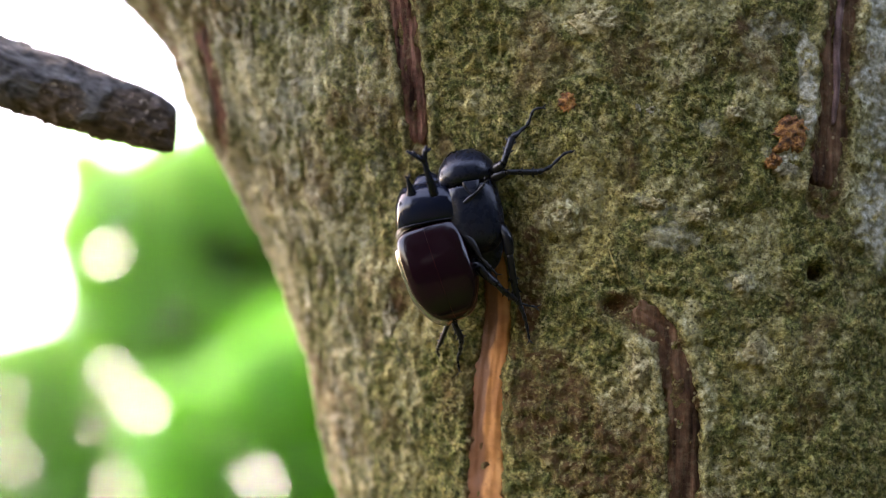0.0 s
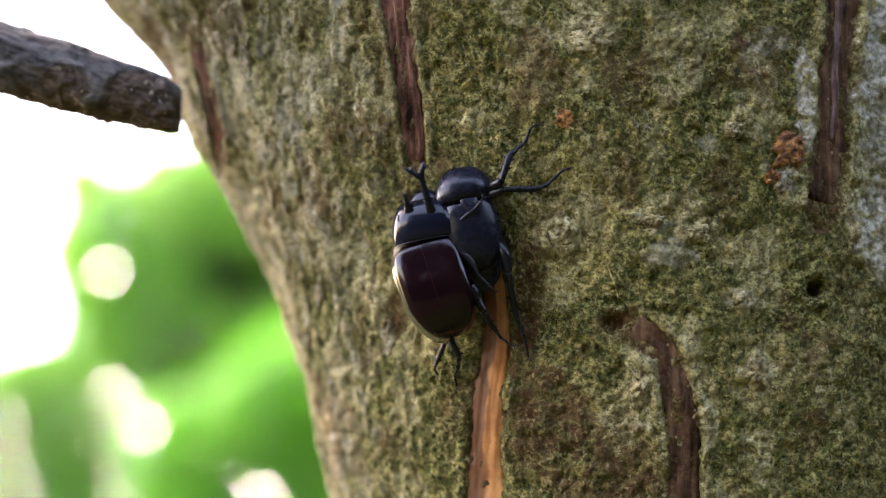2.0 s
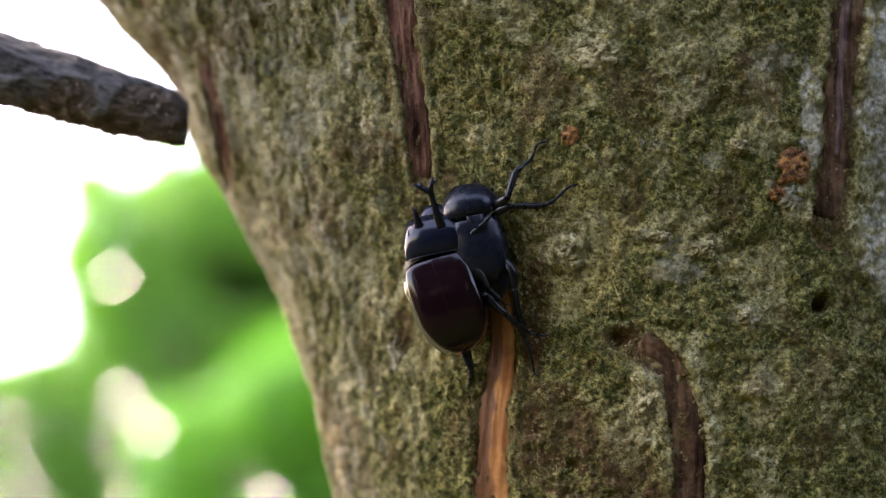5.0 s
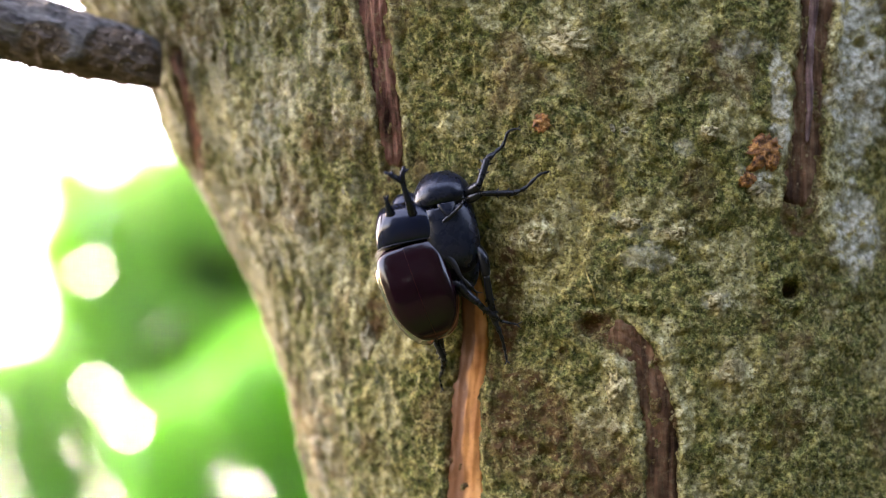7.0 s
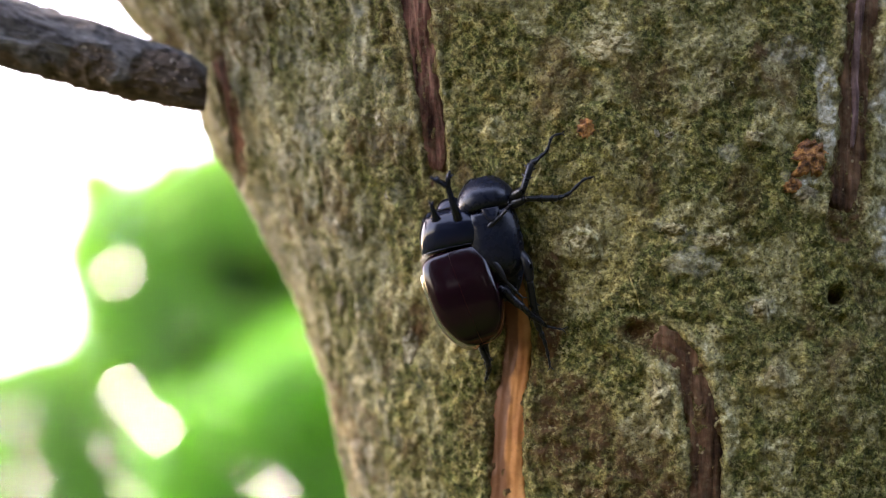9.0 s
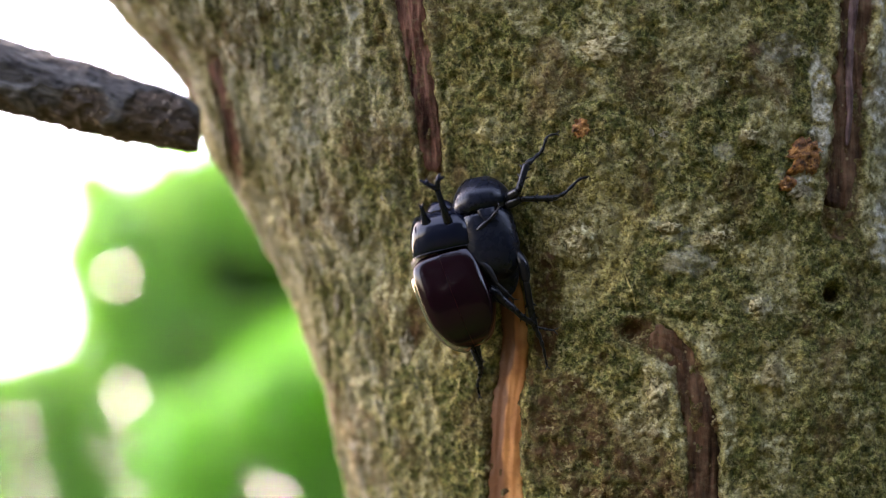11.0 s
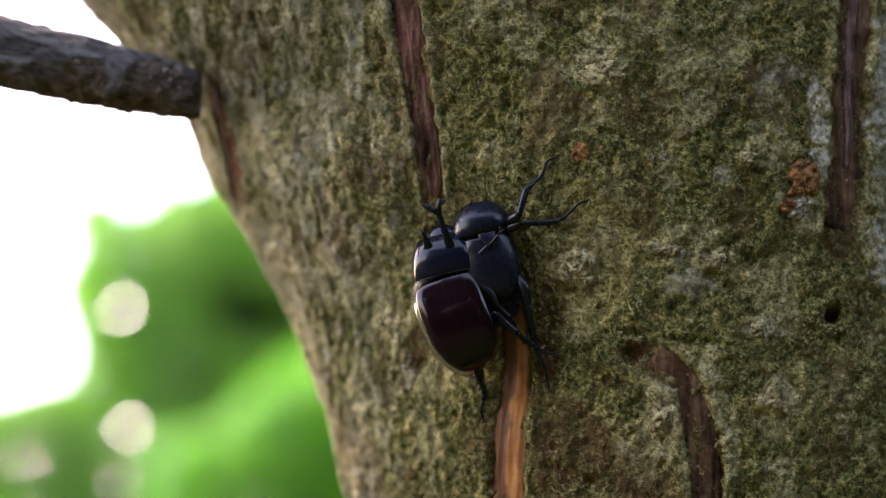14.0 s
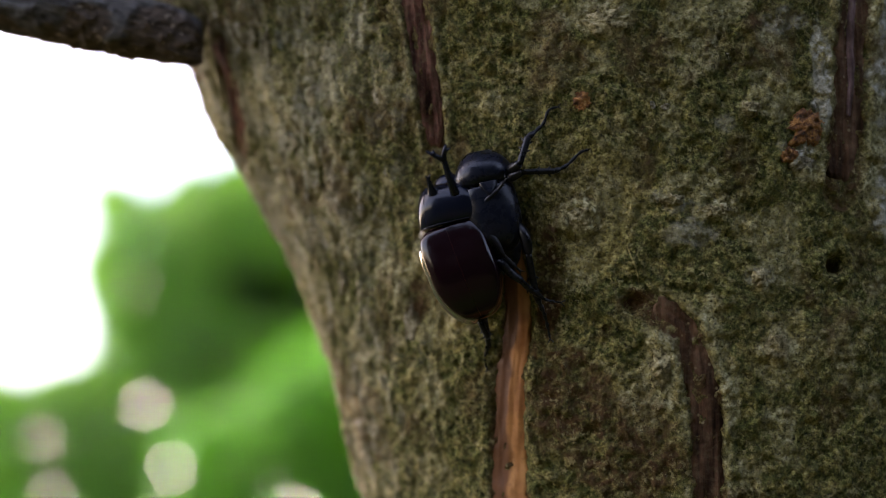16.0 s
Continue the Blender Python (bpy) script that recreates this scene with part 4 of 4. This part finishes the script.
def spine(at, way, length, r):
    at, way = Vector(at), Vector(way).normalized()
    return tube((at, at + way * length * 0.5, at + way * length), (r, r * 0.7, 0.05), 6)


def leg(beetle, body, name, points, split, radii, label="", spines=2, hip=None):
    """A jointed leg through places on the tree (x, u, height over the bark): thigh, shin and toes. split: the last points of thigh and shin."""
    back = body.inverted()
    p = [back @ on_bark(*q) for q in points]
    a, b = split
    hip = p[0]
    q = [v - hip for v in p]
    thigh_line = curve_points([(*q[i], radii[i]) for i in range(a + 1)], 14)
    thigh_line[:, 3] *= 1 + 0.25 * np.sin(np.linspace(0, math.pi, 14))
    thigh = armour(name, tube(thigh_line[:, :3], thigh_line[:, 3], 12), LEG, beetle, label, Matrix.Translation(hip * 0.001))
    shin_line = curve_points([(*q[i], radii[i]) for i in range(a, b + 1)], 12)
    shin_line[:, 3] *= np.linspace(0.8, 1.25, 12)
    bits = [tube(shin_line[:, :3], shin_line[:, 3], 10)]
    d = Vector(shin_line[-1, :3]) - Vector(shin_line[0, :3])
    side = d.cross(Vector((0, 0, 1))).normalized()
    for i in range(spines):
        for s in (1, -1):
            at = shin_line[5 + 3 * i]
            bits.append(spine(at[:3], side * s + d.normalized() * 0.7, at[3] * 2.2, at[3] * 0.55))
    armour("shin", join(bits), LEG, thigh)
    toe = curve_points([(*q[i], radii[i]) for i in range(b, len(q))], 21)
    toe[:, 3] *= 0.75 + 0.5 * np.abs(np.sin(np.linspace(0, 5 * math.pi, 21)))
    bits = [tube(toe[:, :3], np.maximum(toe[:, 3], 0.16), 8)]
    end, d = Vector(toe[-1, :3]), (Vector(toe[-1, :3]) - Vector(toe[-4, :3])).normalized()
    side = d.cross(Vector((0, 0, 1))).normalized()
    for s in (1, -1):
        bits.append(tube((end, end + d * 0.9 + side * s * 0.6, end + d * 1.5 + side * s * 1.2 - Vector((0, 0, 0.6))), (0.2, 0.16, 0.04), 6))
    armour("foot", join(bits), LEG, thigh)
    return thigh


def male_beetle():
    ob = new("male_rhinoceros_beetle")
    ob.matrix_basis = TREE @ in_metres(MALE_MM)
    tagged(ob, "glossy dark red and black horned beetle mounted on another", "beetle", "pair of beetles")
    back = MALE_MM.inverted()
    half = [(14.6, 4.0, 2.6, 3.0, -0.4), (14.0, 5.4, 4.2, 3.5, -0.2), (12.9, 7.0, 5.7, 4.0, 0.0), (11.2, 8.6, 6.5, 4.4, 0.0), (7.6, 9.3, 7.3, 4.8, 0.0), (2.0, 9.3, 7.9, 5.0, 0.0), (-4.0, 8.9, 7.4, 4.8, 0.0), (-8.5, 7.3, 6.1, 4.0, -0.4), (-11.4, 5.3, 4.2, 3.0, -1.0), (-12.8, 3.3, 2.2, 1.8, -1.6), (-13.3, 1.2, 0.7, 0.6, -2.1)]
    half = [(y * 1.04, w * 1.12, h, d, zc) for y, w, h, d, zc in half]
    armour("wing_case", shell(half, "right", side=SIDE), WINE, ob, "dark wine-red glossy wing case")
    armour("wing_case", shell([(y, w * 0.93, h, d, zc) for y, w, h, d, zc in half], "left", side=SIDE), WINE, ob, "dark wine-red glossy wing case")
    # Left border widened to stand for the white sky reflection on the flank.
    for s in (-1, 1):
        line = curve_points([(s * w * (0.90 if s < 0 else 0.97), y, zc + 0.12 * h) for y, w, h, d, zc in half[3:]], 60)
        armour("wing_margin", flange(line, 1.3 if s < 0 else 0.4, 3.6), MARGIN, ob, "raised rim, glossed and shaped to catch a sky highlight")
    belly = [(9.0, 6.8, 2.0, 7.0, -3.0), (2.0, 8.0, 2.5, 8.0, -3.2), (-6.0, 7.6, 2.2, 7.0, -3.2), (-10.8, 5.9, 1.8, 5.4, -3.4), (-13.2, 3.6, 1.4, 3.4, -3.6), (-14.0, 0.8, 0.4, 0.8, -3.6)]
    armour("abdomen", shell(belly, tuck=0.3), BELLY, ob, "amber-brown abdomen tip", Matrix.Translation((0.0012, 0, 0)))
    shield = [(-1.2, 7.2, 3.6, 3.6, 0.0), (-0.9, 8.3, 5.4, 4.2, 0.0), (0.0, 8.9, 6.6, 4.6, 0.0), (2.4, 9.0, 7.4, 5.0, 0.0), (5.4, 8.6, 7.6, 5.0, 0.0), (8.4, 7.8, 6.8, 4.6, -0.2), (10.4, 7.0, 5.4, 3.8, -0.5), (11.4, 6.2, 3.6, 2.8, -0.8), (11.8, 4.6, 1.8, 1.4, -1.2)]
    shield = [(y * 1.0, w * 1.1, h, d, zc) for y, w, h, d, zc in shield]
    pron = armour("pronotum", shell(shield, power=2.7), BLACK, ob, "black glossy neck shield tinted with reflected sky blue", in_metres(back @ SHIELD_MM))
    for s in (-1, 1):
        line = curve_points([(s * w * 0.95, y, zc + 0.1 * h) for y, w, h, d, zc in shield[1:7]], 40)
        armour("rim", flange(line, 0.9 if s < 0 else 0.3, 3.0), MARGIN, pron)
    lip = curve_points([(x, -0.8, 6.0 * max(0.0, 1 - abs(x / 9.6) ** 2.6) ** 0.39) for x in np.linspace(-9.5, 9.5, 13)], 50)
    armour("hind_rim", tube(lip, [0.22] * 50, 10), BLACK, pron)
    waist = [(10.0, 7.6, 2.6, 4.0, -0.4), (12.6, 8.4, 3.8, 4.4, -0.4), (14.6, 8.2, 4.2, 4.4, -0.5), (17.2, 6.8, 3.8, 4.0, -0.6)]
    armour("waist", shell(waist, power=2.3, n=20), FUZZ, ob, "pale hairy skin between shield and wing cases")
    ridge = [Vector((x, 13.7 - 0.02 * x * x, 4.6 * math.sqrt(max(0, 1 - (x / 9.0) ** 2)))) for x in np.linspace(-7.6, 2.0, 30)]
    bits = [tube(ridge, [0.5] * 30, 10, 0.8)]
    rng = random.Random(5)
    for i in range(420):
        a = rng.uniform(-8.4, 2.0)
        q = Vector((a, 15.2 - 0.02 * a * a + rng.uniform(-1.2, 1.2), 4.5 * math.sqrt(max(0, 1 - (a / 9.4) ** 2))))
        bits.append(tube((q, q + Vector((rng.uniform(-0.4, 0.4), rng.uniform(-1.6, -0.3), 0.7))), (0.07, 0.03), 3))
    armour("neck_fringe", join(bits), FUZZ, ob, "fringe of pale golden hair")
    base, tip = SHIELD_MM.inverted() @ Vector((-10.2, 12.2, 21.0)), SHIELD_MM.inverted() @ Vector((-11.1, 15.6, 23.4))
    d = tip - base
    horn = curve_points(((*(base - d * 0.4), 1.5), (*base, 1.05), (*(base + d * 0.55 + Vector((0, 0, 0.3))), 0.6), (*(base + d * 0.85), 0.55)), 14)
    fork = base + d * 0.8
    side = Vector((1, 0.2, 0))
    armour("thorn", join([tube(horn[:, :3], horn[:, 3], 12), tube((fork, fork + d * 0.12 + side * 0.5, fork + d * 0.26 + side * 0.95), (0.45, 0.3, 0.06), 8),
                          tube((fork, fork + d * 0.14 - side * 0.35, fork + d * 0.32 - side * 0.5), (0.45, 0.3, 0.06), 8)]), BLACK, pron)
    armour("head", shell([(8.0, 4.6, 2.0, 3.0, -2.6), (11.5, 4.4, 2.0, 3.0, -2.8), (14.0, 3.4, 1.4, 2.2, -3.2), (15.2, 2.0, 0.8, 1.2, -3.4)], power=2.4), BLACK, ob, "", in_metres(back @ SHIELD_MM))
    a, b = back @ Vector((-4.7, 14.0, 21.5)), back @ Vector((-6.5, 20.2, 24.5))
    d = b - a
    line = curve_points(((*(a - d * 0.5 - Vector((0, 0, 1.5))), 1.35), (*a, 1.1), (*(a + d * 0.5), 0.85), (*b, 0.8)), 18)
    bits = [tube(line[:, :3], line[:, 3], 14, 0.8)]
    left_tip, left_mid = back @ Vector((-11.2, 22.4, 25.5)), back @ Vector((-9.0, 21.2, 25.6))
    up_tip, up_mid = back @ Vector((-5.7, 24.0, 25.5)), back @ Vector((-6.2, 22.2, 25.6))
    for mid_at, tip_at, barb in ((left_mid, left_tip, back @ Vector((-9.4, 22.8, 25.4))), (up_mid, up_tip, back @ Vector((-4.4, 23.2, 25.4)))):
        prong = curve_points(((*(b - d * 0.06), 0.85), (*mid_at, 0.7), (*tip_at, 0.28)), 10)
        bits.append(tube(prong[:, :3], prong[:, 3], 10, 0.8))
        bits.append(tube((mid_at, mid_at + (barb - mid_at) * 0.6, barb), (0.65, 0.45, 0.12), 8))
    armour("horn", join(bits), BLACK, ob, "long black forked head horn")
    for x in (-4.2, 4.2):
        armour("eye", tube(((x, 10.5, -2.4), (x, 11.3, -2.2), (x, 12.0, -2.4)), (0.3, 0.75, 0.3), 10), BLACK, ob, "", in_metres(back @ SHIELD_MM))
    leg(ob, MALE_MM, "foreleg", ((1.5, 5.4, 10.2), (4.8, 8.4, 10.9), (8.4, 11.6, 10.4), (9.9, 13.2, 10.4), (10.6, 14.4, 10.0)), (2, 3), (0.7, 0.65, 0.5, 0.36, 0.28))
    leg(ob, MALE_MM, "middle_leg", ((3.5, 0.6, 11.0), (7.0, -2.4, 11.6), (9.4, -6.8, 11.2), (12.4, -9.9, 9.6), (14.0, -11.5, 8.0)), (2, 3), (0.75, 0.75, 0.55, 0.42, 0.3))
    right = leg(ob, MALE_MM, "hind_leg", ((4.9, -7.8, 7.0), (9.0, -9.3, 9.4), (11.1, -11.7, 9.2), (14.3, -14.4, 9.0), (16.4, -16.6, 7.0), (19.4, -18.7, 4.0), (21.4, -20.1, 1.5), (25.5, -21.0, 0.8)), (3, 5), (1.3, 1.35, 1.1, 1.0, 0.8, 0.6, 0.4, 0.25))
    leg(ob, MALE_MM, "hind_leg", ((1.8, -19.5, 6.0), (2.2, -25.9, 6.0), (4.4, -30.5, 4.0), (4.1, -34.1, 2.0), (3.4, -36.4, 1.2), (3.9, -40.0, 0.6)), (1, 2), (1.2, 1.0, 0.75, 0.55, 0.42, 0.3))
    free = leg(ob, MALE_MM, "hind_leg", ((1.0, -19.5, 6.0), (0.5, -26.2, 6.0), (-2.0, -32.6, 3.5), (-2.6, -34.8, 1.2), (-1.3, -36.8, 0.6)), (1, 2), (1.1, 0.8, 0.55, 0.4, 0.3))
    return ob, right, free


def female_beetle():
    ob = new("female_rhinoceros_beetle")
    ob.matrix_basis = TREE @ in_metres(FEMALE_MM)
    tagged(ob, "dull black-brown hornless beetle clinging to the bark", "beetle", "pair of beetles")
    half = [(12.0, 7.4, 4.6, 3.0, 0.0), (11.0, 8.5, 5.6, 3.4, 0.0), (7.0, 9.2, 6.4, 4.0, 0.0), (2.0, 9.3, 6.8, 4.2, 0.0), (-3.0, 8.4, 6.2, 4.0, 0.0), (-6.0, 6.8, 4.8, 3.2, -0.4), (-7.8, 4.6, 2.8, 2.0, -1.0), (-8.6, 1.6, 0.9, 0.8, -1.6)]
    half = [(y, w * 0.88, h, d, z) for y, w, h, d, z in half]
    armour("wing_case", shell(half, "right", power=2.4), UMBER, ob, "grey-sheened brown-black wing case")
    armour("wing_case", shell(half, "left", power=2.4), UMBER, ob, "grey-sheened brown-black wing case")
    armour("abdomen", shell([(9.0, 7.2, 2.0, 5.0, -2.0), (0.0, 7.6, 2.4, 5.0, -2.0), (-7.0, 6.8, 3.0, 4.6, -2.0), (-12.0, 4.6, 1.4, 3.0, -2.2), (-14.4, 1.0, 0.5, 0.8, -2.4)], tuck=0.3), UMBER, ob)
    shield = [(12.0, 8.8, 3.6, 3.0, 0.0), (12.6, 9.8, 5.2, 3.6, 0.0), (14.6, 10.0, 6.2, 4.0, 0.0), (17.6, 8.8, 5.8, 3.8, -0.2), (20.2, 6.4, 4.2, 3.0, -0.8), (21.8, 4.0, 2.4, 1.8, -1.4)]
    shield = [(y, w * 0.86, h, d, z) for y, w, h, d, z in shield]
    armour("pronotum", shell(shield, power=2.1), UMBER, ob, "domed brown-black neck shield")
    armour("scutellum", shell([(12.6, 2.6, 1.0, 0.6, 5.0), (11.0, 2.4, 1.3, 0.6, 5.2), (9.2, 1.2, 1.0, 0.5, 5.9), (8.4, 0.2, 0.3, 0.2, 6.2)], n=20, steps=12), UMBER, ob)
    armour("head", shell([(17.5, 4.0, 1.4, 2.0, -3.0), (20.0, 3.8, 1.2, 2.0, -3.6), (22.0, 2.6, 0.6, 1.0, -4.4)], power=2.4), BLACK, ob)
    leg(ob, FEMALE_MM, "foreleg", ((13.3, 17.0, 5.0), (16.3, 19.0, 7.5), (18.7, 26.4, 4.5), (21.6, 28.8, 2.6), (23.4, 30.6, 1.8), (24.9, 34.3, 1.2), (27.5, 35.2, 0.6)), (1, 2), (1.35, 1.1, 0.9, 0.55, 0.44, 0.36, 0.26))
    leg(ob, FEMALE_MM, "middle_leg", ((13.3, 15.2, 5.0), (17.0, 16.7, 6.5), (26.1, 16.8, 3.6), (29.6, 18.3, 2.2), (33.6, 22.0, 1.2), (36.2, 22.8, 0.6)), (1, 2), (1.35, 0.95, 0.75, 0.5, 0.4, 0.28))
    leg(ob, FEMALE_MM, "hind_leg", ((14.9, 2.5, 4.0), (17.4, -1.3, 6.0), (18.4, -6.4, 6.0), (19.6, -13.4, 4.0), (20.9, -19.4, 2.0), (23.0, -24.5, 1.2), (24.4, -31.0, 0.6)), (2, 4), (1.3, 1.3, 1.2, 1.0, 0.8, 0.5, 0.3), spines=2)
    return ob


MALE, MALE_HIND, MALE_FREE = male_beetle()
female_beetle()


# ---- what moves: the branch sways in the wind, the male shifts on the female and draws in a hind leg ----
SWAY = (  # seconds, millimetres right and up, degrees of turn
    (0, -2.59, -11.73, -1.56),
    (0.5, -1.10, -7.39, -0.79),
    (1, -0.31, -3.59, -0.80),
    (1.5, -0.27, -1.09, 0.05),
    (2, 0.00, 0.00, 0.00),
    (2.5, -0.39, 1.23, 0.47),
    (3, -0.29, 1.03, 0.79),
    (3.5, -0.37, 1.31, 0.34),
    (4, -0.38, -0.02, -0.08),
    (6.5, -0.63, 10.17, 0.95),
    (7, 0.51, 15.39, 1.58),
    (7.5, 1.83, 17.57, 1.57),
    (8, 2.15, 14.71, 1.15),
    (8.5, 1.00, 12.01, 1.09),
    (9, 1.14, 9.65, 0.46),
    (11.5, -0.45, -2.69, 0.79),
    (12, -1.10, 1.65, 1.31),
    (12.5, -1.14, 7.10, 1.96),
    (13, -0.61, 8.94, 1.84),
    (13.5, 0.77, 10.59, 2.15),
    (14, 0.46, 16.86, 2.65),
    (14.5, -0.91, 19.23, 2.85),
    (15, -0.69, 17.30, 2.28),
    (15.5, 0.26, 18.64, 2.20),
    (16, 0.12, 18.15, 2.22),
)
SHIFT = (  # seconds, millimetres right and up, degrees of turn
    (0, 0.60, -0.54, 0.02),
    (0.5, 0.81, -0.36, -0.61),
    (1, 0.81, -0.29, -0.61),
    (1.5, 0.89, -0.57, -0.35),
    (2, 0.41, -0.23, -0.35),
    (2.5, 0.60, -0.23, 0.00),
    (3, 0.60, 0.49, 1.51),
    (3.5, 1.32, 0.04, 1.51),
    (4, 1.32, 0.12, 1.28),
    (6.5, 1.63, 0.01, 0.62),
    (7, 1.50, 0.01, 0.62),
    (7.5, 1.48, -0.28, 0.67),
    (8, 2.01, -0.21, 0.67),
    (8.5, 2.10, 0.14, 0.82),
    (9, 1.89, -0.05, 0.93),
    (11.5, 0.15, -0.64, 1.35),
    (12, 0.15, -0.64, 2.09),
    (12.5, -0.16, -0.80, 1.68),
    (13, -0.24, -0.89, 1.96),
    (13.5, -0.01, -0.98, 1.68),
    (14, 0.54, -0.45, 1.21),
    (14.5, 0.55, -0.45, 0.72),
    (15, 1.30, -0.11, 1.13),
    (15.5, 1.53, -0.26, 0.60),
    (16, 1.66, -0.22, 0.87),
)


def motions():
    walk(BRANCH, [(t, TREE @ in_metres(mm_pose(BRANCH_AT[0] + x, BRANCH_AT[1] + u, BRANCH_AT[2], 0, 0, BRANCH_TURN + a))) for t, x, u, a in SWAY])
    walk(MALE, [(t, TREE @ in_metres(mm_pose(x - 12.5, u + 5, 0, 0, 0, a) @ Matrix.Translation((12.5, -5, 0)) @ MALE_MM)) for t, x, u, a in SHIFT])
    # The added glint leaves turn so that their discs of light come and go.
    for leaf, rows in ((GLINTS[2], ((0, 0), (9.2, 0), (10.6, 24), (16, 24))), (GLINTS[3], ((0, 0), (13.8, 0), (14.8, 22), (16, 22))), (GLINTS[9], ((0, 22), (15.2, 22), (15.6, 0), (16, 0))), (GLINTS[0], ((0, 0), (14.2, 0), (15.2, 6.5), (16, 6.5)))):
        rest = leaf.matrix_basis.copy()
        walk(leaf, [(t, rest @ pose(0, 0, 0, a, 0, 0)) for t, a in rows])
    free = MALE_FREE.matrix_basis.copy()
    tucked = free @ pose(0, 0, 0, 0, 0, 30)
    walk(MALE_FREE, [(0, free), (2.1, free), (2.23, tucked), (16, tucked)])
    foot = MALE_HIND.matrix_basis.copy()
    reach = foot @ pose(0, 0, 0, 0, 0, -20)
    walk(MALE_HIND, [(0, foot), (1.8, foot), (1.95, reach), (2.1, reach), (2.25, foot), (16, foot)])


BRANCH_AT, BRANCH_TURN = (-80.0, 41.9, -22.0), -17.0
motions()
